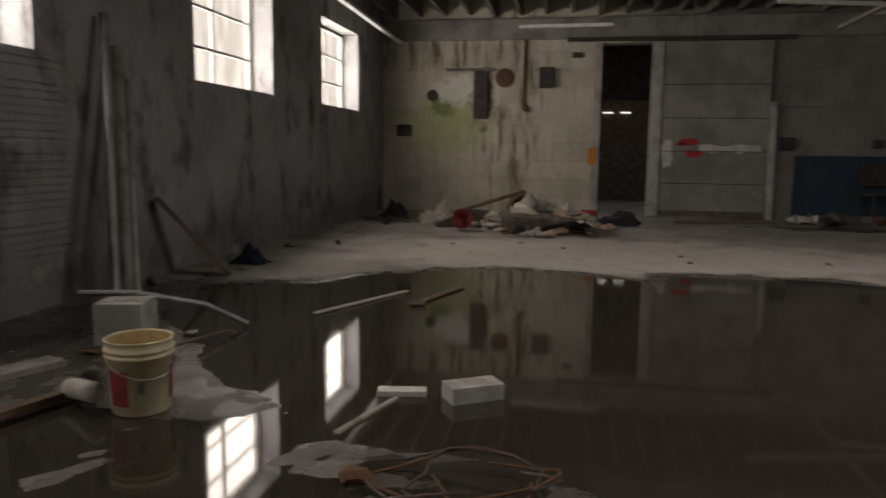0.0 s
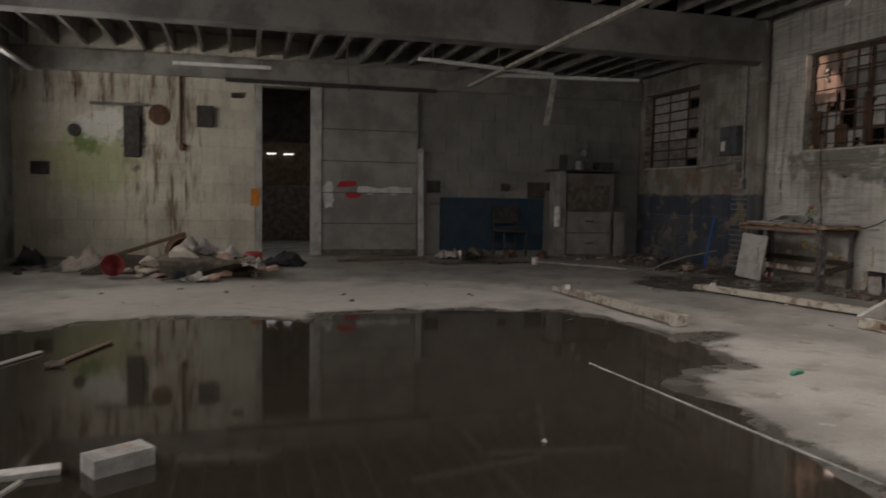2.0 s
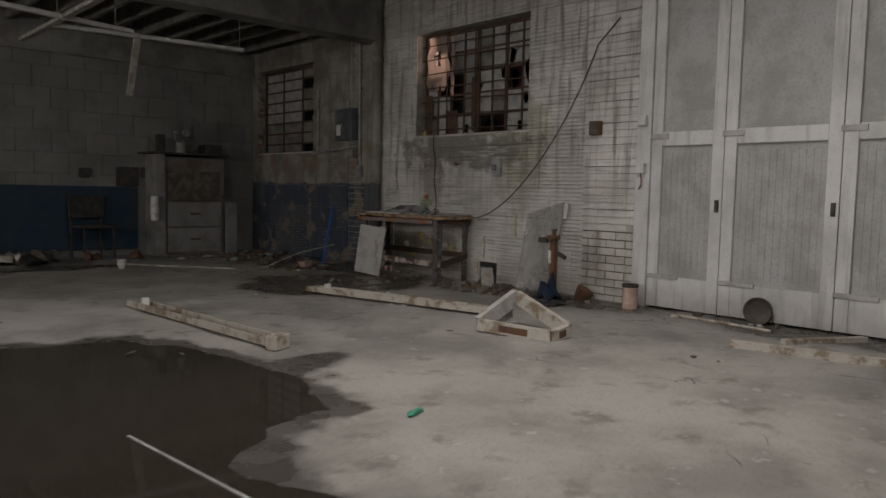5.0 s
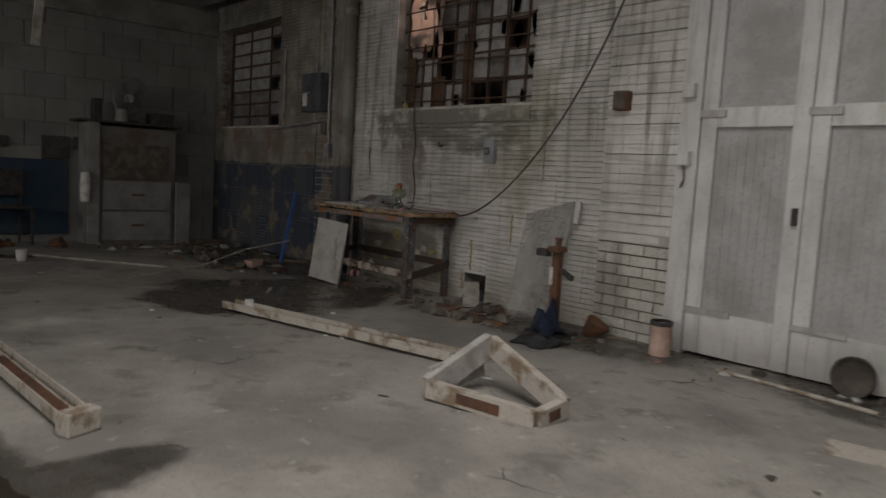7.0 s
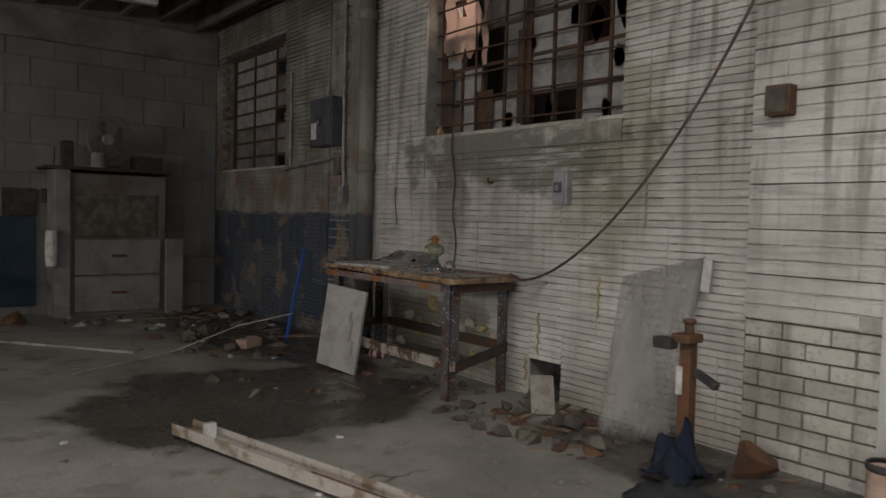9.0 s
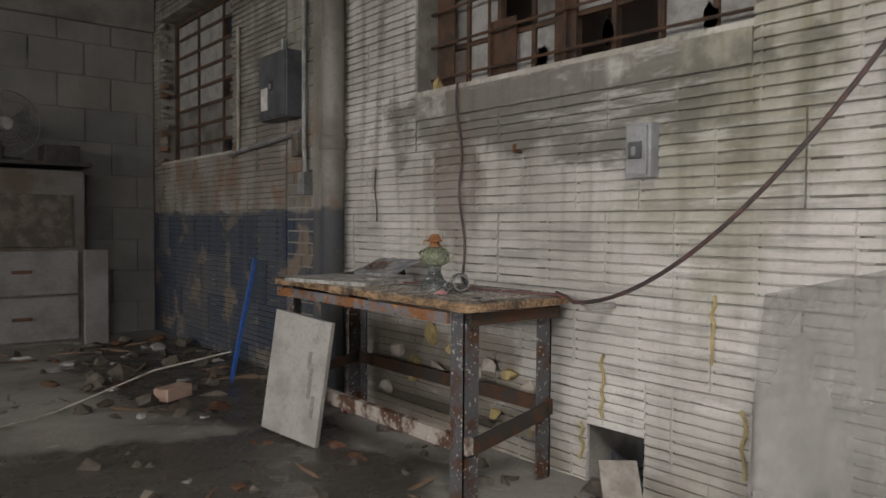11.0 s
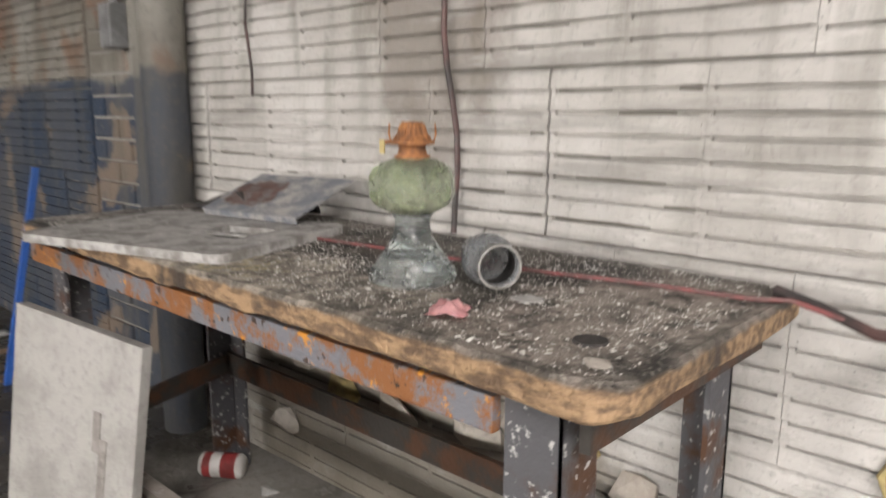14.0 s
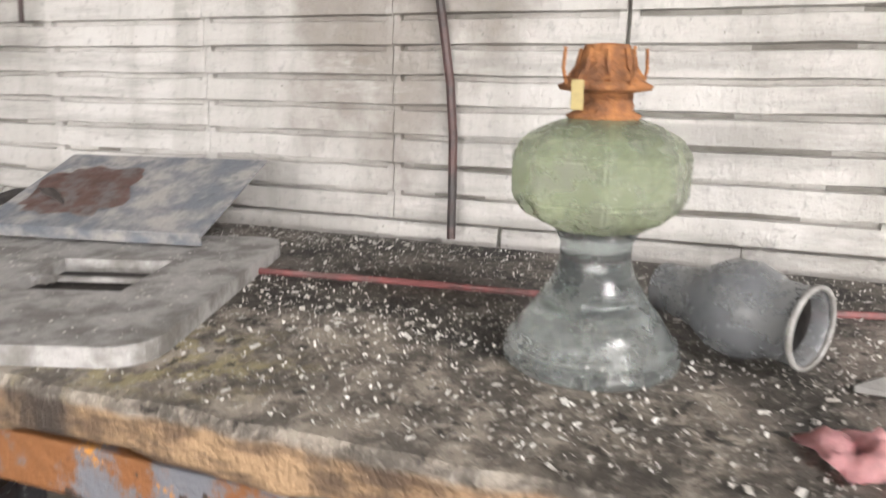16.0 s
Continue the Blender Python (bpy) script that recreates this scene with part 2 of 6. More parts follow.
def bench_board():
    n = Net("grimy_chipboard")
    c = n.mix(n.step(n.noise(9, 8), 0.40, 0.62), (0.028, 0.025, 0.022), (0.085, 0.074, 0.062))
    # dust trodden into the top, thickest along the front
    dust = n.step(n.noise(13, 9, (1, 0.7, 1), 0.72), 0.46, 0.64)
    c = n.mix(n.math("MULTIPLY", dust, 0.55), c, (0.24, 0.21, 0.18))
    front = n.blob((7.2, 7.72, 0.75), (0.12, 0.42, 0.2), 0.8, 8)
    c = n.mix(n.math("MULTIPLY", front, n.math("ADD", 0.25, n.math("MULTIPLY", n.step(n.noise(26, 8, None, 0.7), 0.44, 0.58), 0.75))), c, n.mix(n.noise(30), (0.50, 0.45, 0.38), (0.27, 0.225, 0.18)))
    right = n.blob((7.38, 7.17, 0.75), (0.24, 0.14, 0.2), 0.8, 8)
    c = n.mix(n.math("MULTIPLY", right, n.math("MULTIPLY", n.step(n.noise(22, 7), 0.36, 0.56), 0.8)), c, (0.34, 0.29, 0.25))
    tint = n.blob((7.21, 7.8, 0.75), (0.07, 0.12, 0.2), 0.8, 14)
    c = n.mix(n.math("MULTIPLY", tint, n.math("MULTIPLY", n.step(n.noise(45, 6), 0.46, 0.58), 0.8)), c, (0.42, 0.36, 0.20))
    g = n.noise(140, 5)
    c = n.mix(n.math("MULTIPLY", n.step(g, 0.54, 0.66), 0.5), c, (0.40, 0.37, 0.32))
    c = n.mix(n.math("MULTIPLY", n.step(n.noise(60, 6), 0.60, 0.66), 0.8), c, (0.02, 0.018, 0.016))
    side = n.step(n.math("ADD", n.axis(2), n.math("MULTIPLY", n.math("SUBTRACT", n.noise(24, 5), 0.5), 0.012)), 0.737, 0.729)
    wood = n.mix(n.step(n.noise(70, 6, (1, 0.3, 1)), 0.4, 0.62), (0.40, 0.265, 0.15), (0.14, 0.09, 0.055))
    wood = n.mix(n.step(n.noise(6, 6, (1, 1, 0.4)), 0.55, 0.68), wood, (0.06, 0.045, 0.035))
    c = n.mix(side, c, wood)
    n.bump(n.math("ADD", g, n.math("MULTIPLY", n.noise(32, 6), 1.6)), 0.9, 0.007)
    return n.done(c, 0.7)


def rusty_steel(name, paint=(0.055, 0.055, 0.06), amount=0.5, fleck=0.0):
    n = Net(name)
    rust = n.mix(n.noise(18, 5), (0.12, 0.055, 0.028), (0.05, 0.03, 0.02))
    c = n.mix(n.step(n.noise(9, 7), 0.94 - amount - 0.06, 0.94 - amount + 0.08), rust, paint)
    if fleck:
        f = n.step(n.noise(70, 3), 0.64 - fleck * 0.1, 0.68)
        c = n.mix(n.math("MULTIPLY", f, 0.9), c, (0.55, 0.54, 0.52))
    g = n.noise(80, 4)
    n.bump(g, 0.5, 0.004)
    return n.done(c, 0.6, 0.25)


def apron_steel():
    n = Net("orange_rusted_apron")
    c = n.mix(n.step(n.noise(11, 10, None, 0.75), 0.44, 0.54), (0.24, 0.10, 0.035), (0.17, 0.175, 0.195))
    c = n.mix(n.step(n.noise(15, 10, None, 0.78), 0.575, 0.63), c, (0.58, 0.25, 0.03))
    c = n.mix(n.step(n.noise(31, 4), 0.60, 0.66), c, (0.045, 0.028, 0.02))
    n.bump(n.noise(70, 5), 0.7, 0.004)
    return n.done(c, 0.65, 0.1)


def lamp_glass(name, colour, clear):
    n = Net(name)
    dust = n.math("MULTIPLY", n.step(n.noise(38, 10, None, 0.75), 0.40, 0.66), 0.6)
    c = n.mix(dust, colour, (0.45, 0.45, 0.43))
    n.bump(n.noise(60), 0.2, 0.003)
    n.b.inputs["Transmission Weight"].default_value = clear
    n.b.inputs["IOR"].default_value = 1.45
    return n.done(c, n.math("ADD", n.math("MULTIPLY", dust, 0.5), 0.12))


def pane_glass():
    n = Net("dusty_pane")
    n.b.inputs["Alpha"].default_value = 0.12
    return n.done((0.6, 0.6, 0.58), 0.3)


def frosted_sky():
    n = Net("bright_hazy_daylight")
    n.put(n.b.inputs["Emission Color"], n.mix(n.step(n.noise(2.2, 4, (1, 3, 0.7)), 0.35, 0.65), (0.95, 0.92, 0.87), (0.62, 0.58, 0.53)))
    n.b.inputs["Emission Strength"].default_value = 1.0
    return n.done((0.1, 0.1, 0.1), 0.9)


def thin_sheet():
    n = Net("pale_plastic_sheet")
    m = n.done(n.mix(n.noise(8), (0.62, 0.55, 0.5), (0.5, 0.42, 0.37)), 0.6)
    tr = n.node("ShaderNodeBsdfTranslucent", (0.7, 0.55, 0.47, 1))
    mx = n.node("ShaderNodeMixShader", 0.55, n.b.outputs[0], tr.outputs[0])
    n.t.links.new(mx.outputs[0], n.t.nodes["Material Output"].inputs[0])
    return m


def cloudy_film():
    n = Net("dusty_clear_film")
    n.put(n.b.inputs["Alpha"], n.math("ADD", n.math("MULTIPLY", n.step(n.noise(4, 7, (1, 1, 0.6)), 0.35, 0.7), 0.45), 0.30))
    n.bump(n.noise(9, 4), 0.3, 0.01)
    return n.done(n.mix(n.noise(5, 6), (0.52, 0.51, 0.49), (0.36, 0.35, 0.33)), 0.45)


def glow(name, colour, power):
    n = Net(name)
    n.b.inputs["Emission Color"].default_value = (*colour, 1)
    n.b.inputs["Emission Strength"].default_value = power
    return n.done(colour, 0.6)


M = dict(
    film=cloudy_film(), plainpaint=worn("grimy_bare_brick", (0.22, 0.12, 0.08), (0.13, 0.09, 0.065), 7, random_tint=0.4),
    tile=tile_paint(), east=east_brick_paint("blue_banded_brick"), pilaster=east_brick_paint("whitewashed_brick", False), block=far_block_paint(),
    plaster=plaster_grey(), floor=floor_concrete(), water=water(), door=door_paint(), bench=bench_board(), steel=rusty_steel("bench_leg_steel", (0.10, 0.10, 0.108), 0.5, fleck=0.5),
    flaky=rusty_steel("flaking_stretcher", (0.42, 0.38, 0.34), 0.46, 0.5), rail=rusty_steel("rusty_rail", (0.05, 0.045, 0.04), 0.46), apron=apron_steel(), pane=pane_glass(),
    mortar=worn("old_mortar", (0.29, 0.28, 0.255), (0.18, 0.165, 0.145), 6), dirty_mortar=worn("dirty_mortar", (0.16, 0.14, 0.12), (0.09, 0.08, 0.07), 6),
    timber=worn("smoked_timber", (0.16, 0.15, 0.135), (0.08, 0.073, 0.066), 4), deck=worn("near_black_deck", (0.03, 0.028, 0.026), (0.018, 0.017, 0.016), 3),
    beam=worn("grey_beam", (0.20, 0.195, 0.185), (0.11, 0.105, 0.1), 2), lintel=worn("grey_lintel", (0.26, 0.255, 0.235), (0.14, 0.13, 0.12), 2),
    leaf=worn("sliding_leaf_paint", (0.25, 0.245, 0.225), (0.16, 0.155, 0.145), 1.6), stile=worn("leaf_stile", (0.40, 0.39, 0.37), (0.26, 0.25, 0.24), 4),
    red=worn("red_spray", (0.42, 0.02, 0.03), (0.28, 0.02, 0.025), 9), white=worn("white_spray", (0.52, 0.52, 0.51), (0.36, 0.36, 0.35), 7),
    orange=worn("orange_paint", (0.55, 0.20, 0.02), (0.4, 0.14, 0.02), 9), dark=worn("black_iron", (0.03, 0.028, 0.027), (0.06, 0.05, 0.045), 12),
    grey=worn("galvanised_steel", (0.32, 0.325, 0.33), (0.2, 0.2, 0.2), 9, 0.5, 0.5), box=worn("grey_enamel", (0.30, 0.31, 0.32), (0.22, 0.225, 0.23), 9, 0.5),
    darkbox=worn("dark_grey_enamel", (0.085, 0.09, 0.1), (0.05, 0.05, 0.055), 9, 0.5), blue=worn("blue_board_paint", (0.010, 0.032, 0.06), (0.025, 0.04, 0.055), 3),
    bluepole=worn("blue_plastic", (0.03, 0.11, 0.42), (0.05, 0.12, 0.33), 12, 0.4), cabinet=worn("brown_grey_cabinet", (0.15, 0.14, 0.13), (0.10, 0.075, 0.055), 3),
    cabinet_side=worn("pale_cabinet_side", (0.22, 0.215, 0.21), (0.15, 0.14, 0.13), 4), frame=worn("rusted_window_steel", (0.085, 0.045, 0.025), (0.04, 0.027, 0.02), 9),
    dimpane=worn("dirty_window_glass", (0.19, 0.185, 0.18), (0.09, 0.082, 0.075), 5, 0.35, 0, 0.1), palepane=worn("pale_dirty_glass", (0.33, 0.325, 0.315), (0.2, 0.195, 0.19), 8, 0.4, 0, 0.1),
    cloth=thin_sheet(), sheet=worn("dusty_grey_sheet", (0.40, 0.39, 0.37), (0.28, 0.26, 0.235), 9, 0.6),
    board=worn("grey_wood_effect_board", (0.37, 0.36, 0.34), (0.27, 0.26, 0.245), 7, 0.55), boardstain=worn("board_stain", (0.22, 0.205, 0.19), (0.3, 0.28, 0.26), 20),
    bucket=worn("yellowed_plastic", (0.62, 0.57, 0.40), (0.52, 0.44, 0.26), 7, 0.45), bucketin=worn("ochre_plastic_inside", (0.50, 0.38, 0.18), (0.4, 0.3, 0.14), 9, 0.5),
    concrete=worn("concrete_block", (0.40, 0.40, 0.39), (0.27, 0.265, 0.25), 9), plasterbit=worn("broken_plaster", (0.56, 0.52, 0.46), (0.38, 0.33, 0.28), 8, random_tint=0.25),
    pinkbit=worn("pinkish_plaster", (0.50, 0.36, 0.30), (0.36, 0.24, 0.19), 8, random_tint=0.4), wood=worn("old_wood", (0.20, 0.135, 0.085), (0.10, 0.07, 0.05), 9, random_tint=0.5),
    greywood=worn("weathered_wood", (0.33, 0.31, 0.28), (0.20, 0.18, 0.155), 9), channel=worn("flaking_white_channel", (0.42, 0.39, 0.345), (0.2, 0.15, 0.10), 8, 0.6, lo=0.48, hi=0.62),
    rust=worn("rust", (0.13, 0.06, 0.03), (0.065, 0.038, 0.025), 10), rag=worn("dark_rag", (0.035, 0.04, 0.055), (0.07, 0.065, 0.06), 8, 0.9), bluerag=worn("navy_rag", (0.018, 0.03, 0.065), (0.04, 0.05, 0.07), 8, 0.9),
    litter=worn("grimy_debris", (0.075, 0.062, 0.05), (0.16, 0.14, 0.115), 9, random_tint=0.6), paper=worn("white_litter", (0.60, 0.59, 0.57), (0.42, 0.4, 0.37), 12, random_tint=0.3),
    redplastic=worn("red_plastic", (0.30, 0.04, 0.04), (0.16, 0.03, 0.028), 22, 0.5), cable=worn("black_cable", (0.05, 0.043, 0.042), (0.11, 0.06, 0.055), 14, 0.5), redcord=worn("dusty_red_cord", (0.24, 0.08, 0.078), (0.14, 0.085, 0.08), 30, 0.6),
    lampmetal=worn("orange_rusted_burner", (0.40, 0.17, 0.06), (0.17, 0.075, 0.035), 50, 0.8, 0, 0.8, grain=160), globe=lamp_glass("dusty_green_glass", (0.46, 0.53, 0.35), 0.8),
    base=lamp_glass("dusty_clear_glass", (0.48, 0.53, 0.53), 0.92), chimney=lamp_glass("smoky_glass", (0.42, 0.44, 0.46), 0.7), pan=worn("dusty_grey_enamel", (0.42, 0.41, 0.395), (0.19, 0.18, 0.165), 26, 0.6, grain=110),
    plate=worn("blue_grey_sheet_metal", (0.17, 0.185, 0.21), (0.40, 0.38, 0.36), 22, 0.5, 0.1, grain=90), platerust=worn("plate_rust_patch", (0.24, 0.15, 0.13), (0.3, 0.27, 0.26), 40), pink=worn("pink_fluff", (0.85, 0.50, 0.50), (0.72, 0.36, 0.37), 40, 0.95),
    fleck=worn("pale_flakes", (0.72, 0.70, 0.66), (0.45, 0.42, 0.37), 30, 0.8), foam=worn("yellow_foam", (0.42, 0.34, 0.15), (0.28, 0.22, 0.12), 15), warm=glow("sunlit_outside", (1.0, 0.52, 0.34), 1.1),
    doorpanel=worn("grey_door_panel", (0.36, 0.36, 0.355), (0.27, 0.265, 0.255), 3, 0.6, grain=40), frosted=frosted_sky(), tube=worn("white_lamp_tube", (0.66, 0.66, 0.65), (0.5, 0.5, 0.49), 10, 0.35), ventglow=glow("daylight_slit", (0.9, 0.95, 1.0), 1.6),
)


# ---- mesh helpers ----
def finish(name, bm, material, smooth=False):
    me = bpy.data.meshes.new(name)
    bm.normal_update()
    if smooth:
        for f in bm.faces:
            f.smooth = True
    bm.to_mesh(me)
    bm.free()
    me.materials.append(material)
    return me


def part(name, bm, material, parent=None, label="", smooth=False):
    ob = new(name, finish(name, bm, material, smooth))
    if parent is not None:
        ob.parent = parent
    return tagged(ob, label)


def thing(name, label, category, group="", at=None):
    ob = tagged(new(name), label, category, group)
    if at is not None:
        ob.matrix_world = at
    return ob


def solo(name, bm, material, label, category, group="", smooth=False, at=None):
    ob = tagged(part(name, bm, material, None, "", smooth), label, category, group)
    if at is not None:
        ob.matrix_world = at
    return ob


def setting(name, bm, material, label, category):
    return tagged(part(name, bm, material), label, category, "", "structure")


def box(x0, x1, y0, y1, z0, z1, bm=None, bevel=0.0):
    b = bmesh.new()
    m = Matrix.Translation(((x0 + x1) / 2, (y0 + y1) / 2, (z0 + z1) / 2)) @ Matrix.Diagonal((x1 - x0, y1 - y0, z1 - z0, 1))
    bmesh.ops.create_cube(b, size=1, matrix=m)
    if bevel:
        bmesh.ops.bevel(b, geom=b.edges[:], offset=bevel, segments=2, profile=0.6, affect="EDGES")
    return join(bm, b)


def join(bm, b):
    if bm is None:
        return b
    me = bpy.data.meshes.new("tmp")
    b.to_mesh(me)
    b.free()
    bm.from_mesh(me)
    bpy.data.meshes.remove(me)
    return bm


def lathe(profile, n=28, bm=None, m=None):
    """A turned body from (radius, height) pairs about z."""
    b = bmesh.new()
    rings = []
    for r, z in profile:
        rings.append([b.verts.new((r * math.cos(2 * math.pi * i / n), r * math.sin(2 * math.pi * i / n), z)) for i in range(n)])
    for a, c in zip(rings, rings[1:]):
        for i in range(n):
            b.faces.new((a[i], a[(i + 1) % n], c[(i + 1) % n], c[i]))
    bmesh.ops.recalc_face_normals(b, faces=b.faces[:])
    if m is not None:
        bmesh.ops.transform(b, matrix=m, verts=b.verts[:])
    return join(bm, b)


def sweep(points, r, n=8, bm=None, closed=False):
    """A round tube along points."""
    b = bmesh.new()
    pts = [Vector(p) for p in points]
    rings = []
    for i, p in enumerate(pts):
        d = (pts[min(i + 1, len(pts) - 1)] - pts[max(i - 1, 0)]).normalized()
        s = d.cross(Vector((0, 0, 1)) if abs(d.z) < 0.9 else Vector((1, 0, 0))).normalized()
        u = s.cross(d)
        rings.append([b.verts.new(p + r * (math.cos(2 * math.pi * k / n) * s + math.sin(2 * math.pi * k / n) * u)) for k in range(n)])
    for a, c in zip(rings, rings[1:]):
        for k in range(n):
            b.faces.new((a[k], a[(k + 1) % n], c[(k + 1) % n], c[k]))
    b.faces.new(rings[0][::-1])
    b.faces.new(rings[-1])
    bmesh.ops.recalc_face_normals(b, faces=b.faces[:])
    return join(bm, b)


def bar(a, c, w, h, bm=None):
    """A straight bar of width w and height h from a to c."""
    a, c = Vector(a), Vector(c)
    b = bmesh.new()
    d = (c - a).normalized()
    s = d.cross(Vector((0, 0, 1)) if abs(d.z) < 0.95 else Vector((0, 1, 0))).normalized()
    u = s.cross(d)
    vs = [[b.verts.new(p + s * w / 2 * i + u * h / 2 * j) for i, j in ((-1, -1), (1, -1), (1, 1), (-1, 1))] for p in (a, c)]
    for i in range(4):
        b.faces.new((vs[0][i], vs[0][(i + 1) % 4], vs[1][(i + 1) % 4], vs[1][i]))
    b.faces.new(vs[0][::-1])
    b.faces.new(vs[1])
    bmesh.ops.recalc_face_normals(b, faces=b.faces[:])
    return join(bm, b)


def curve(a, c, sag, n=14):
    """Points of a cable from a to c that hangs through by sag."""
    a, c = Vector(a), Vector(c)
    return [a.lerp(c, i / n) - Vector((0, 0, sag * 4 * (i / n) * (1 - i / n))) for i in range(n + 1)]


def chunk(rng, sx, sy, sz, bm=None, m=None):
    """A broken lump, flat at its foot."""
    b = bmesh.new()
    for _ in range(15):
        v = Vector((rng.gauss(0, 1), rng.gauss(0, 1), rng.gauss(0, 1))).normalized()
        b.verts.new((v.x * sx / 2, v.y * sy / 2, max(v.z, -0.5) * sz / 1.5 + sz / 3))
    hull = bmesh.ops.convex_hull(b, input=b.verts[:])
    bmesh.ops.delete(b, geom=[g for g in hull["geom_interior"] if isinstance(g, bmesh.types.BMVert)], context="VERTS")
    if m is not None:
        bmesh.ops.transform(b, matrix=m, verts=b.verts[:])
    return join(bm, b)


def crumple(rng, sx, sy, h, n=12, thick=0.004):
    """A crumpled sheet with folds and a ragged outline."""
    b = bmesh.new()
    off = Vector((rng.random() * 90, rng.random() * 90, 0))
    grid = {}
    for i in range(n + 1):
        for j in range(n + 1):
            u, v = i / n - 0.5, j / n - 0.5
            rag = 1 + 0.25 * noise.noise(Vector((u * 5, v * 5, 3)) + off)
            z = h * (0.5 + 0.9 * noise.noise(Vector((u * 3.1, v * 3.1, 0)) + off) + 0.4 * noise.noise(Vector((u * 9, v * 9, 5)) + off)) * max(0, 1 - 3.2 * (u * u + v * v))
            grid[i, j] = b.verts.new((u * sx * rag, v * sy * rag, max(z, 0.0) + 0.004))
    for i in range(n):
        for j in range(n):
            if (i in (0, n - 1) and j in (0, n - 1)):
                continue
            b.faces.new((grid[i, j], grid[i + 1, j], grid[i + 1, j + 1], grid[i, j + 1]))
    bmesh.ops.solidify(b, geom=b.faces[:], thickness=thick)
    bmesh.ops.delete(b, geom=[v for v in b.verts if not v.link_faces], context="VERTS")
    return b


def wall_with_holes(axis, pos, thick, u0, u1, z0, z1, holes):
    """A wall slab at pos (inner face) along x or y with openings (a, b, za, zb) cut through."""
    us = sorted({u0, u1, *[h[0] for h in holes], *[h[1] for h in holes]})
    bm = bmesh.new()
    for a, c in zip(us, us[1:]):
        cuts = sorted([(h[2], h[3]) for h in holes if h[0] < (a + c) / 2 < h[1]])
        z = z0
        for s, e in cuts + [(z1, z1)]:
            if s > z + 1e-4:
                lo, hi = sorted((pos, pos + thick))
                box(lo, hi, a, c, z, s, bm) if axis == "y" else box(a, c, lo, hi, z, s, bm)
            z = max(z, e)
    bmesh.ops.remove_doubles(bm, verts=bm.verts[:], dist=1e-4)
    return bm


# ---- setting: floor and water ----
SHORE = [(-1.9, 5.1), (-1.2, 5.45), (-0.7, 5.85), (-0.1, 6.32), (0.7, 6.3), (1.42, 5.97), (1.53, 6.36), (2.1, 6.42), (2.85, 6.35), (3.55, 6.14), (3.79, 5.58), (3.92, 4.79), (3.75, 4.07),
         (3.34, 3.98), (3.13, 3.75), (3.06, 2.95), (3.0, 2.3), (2.3, 1.2), (1.3, 1.7), (0.8, 2.3), (0.3, 2.5), (-0.1, 2.6), (-0.4, 2.85), (-1.1, 3.6), (-1.6, 4.1)]



def shore_depth(x, y):
    """Distance to the shoreline, negative inside the puddle."""
    inside, best = False, 9.0
    for (ax, ay), (bx, by) in zip(SHORE, SHORE[1:] + SHORE[:1]):
        if (ay > y) != (by > y) and x < (bx - ax) * (y - ay) / (by - ay) + ax:
            inside = not inside
        dx, dy = bx - ax, by - ay
        t = max(0.0, min(1.0, ((x - ax) * dx + (y - ay) * dy) / (dx * dx + dy * dy)))
        best = min(best, math.hypot(x - ax - t * dx, y - ay - t * dy))
    return -best if inside else best


def soft(x, y, cx, cy, rx, ry):
    return max(0.0, 1.0 - math.hypot((x - cx) / rx, (y - cy) / ry))


def build_floor():
    step = 0.07
    nx, ny = int((XR + 0.3 - XL + 0.3) / step), int((YF + 0.2 - YS + 0.3) / step)
    verts, damp = [], []
    for j in range(ny + 1):
        for i in range(nx + 1):
            x, y = XL - 0.3 + i * step, YS - 0.3 + j * step
            d = shore_depth(x, y) if -2.6 < x < 5 and 0.3 < y < 7.5 else 1.0
            h = max(-0.03, min(0.014, d * 0.05)) + 0.007 * noise.noise(Vector((x * 2.3, y * 2.3, 0))) + 0.003 * noise.noise(Vector((x * 9, y * 9, 2)))
            shallow = min(1.0, 2.2 * soft(x, y, -0.45, 2.0, 1.7, 1.15))
            if d > 0 and shallow > 0:
                h -= shallow * (max(0.0, min(0.014, d * 0.05)) + 0.003 - 0.003 * noise.noise(Vector((x * 5, y * 5, 7))) - 0.0035 * noise.noise(Vector((x * 13, y * 13, 3))))
            verts.append((x, y, h))
            w = max(0.0, 0.75 - d * 1.6) if d < 0.45 else 0.0
            w = max(w, 1.5 * soft(x, y, 6.3, 7.8, 1.6, 1.3), 1.3 * soft(x, y, 7.6, 5.6, 1.0, 1.7), 1.3 * soft(x, y, 7.3, 10.0, 1.2, 2.6), 1.2 * soft(x, y, -1.6, 3.5, 1.4, 3.4), 3.0 * soft(x, y, -0.3, 1.9, 2.1, 1.5),
                    0.95 * soft(x, y, 4.2, 10.7, 2.2, 0.7), 1.2 * soft(x, y, 3.9, 4.9, 0.9, 0.35), 1.0 * soft(x, y, -1.6, 10.6, 1.6, 1.6), 0.9 * soft(x, y, 7.5, 3.5, 0.9, 1.8))
            damp.append(w)
    faces = [(j * (nx + 1) + i, j * (nx + 1) + i + 1, (j + 1) * (nx + 1) + i + 1, (j + 1) * (nx + 1) + i) for j in range(ny) for i in range(nx)]
    me = bpy.data.meshes.new("floor")
    me.from_pydata(verts, [], faces)
    me.attributes.new("damp", "FLOAT", "POINT").data.foreach_set("value", damp)
    me.shade_smooth()
    me.materials.append(M["floor"])
    tagged(new("floor", me), "cracked, partly wet grey concrete floor", "floor", "", "structure")


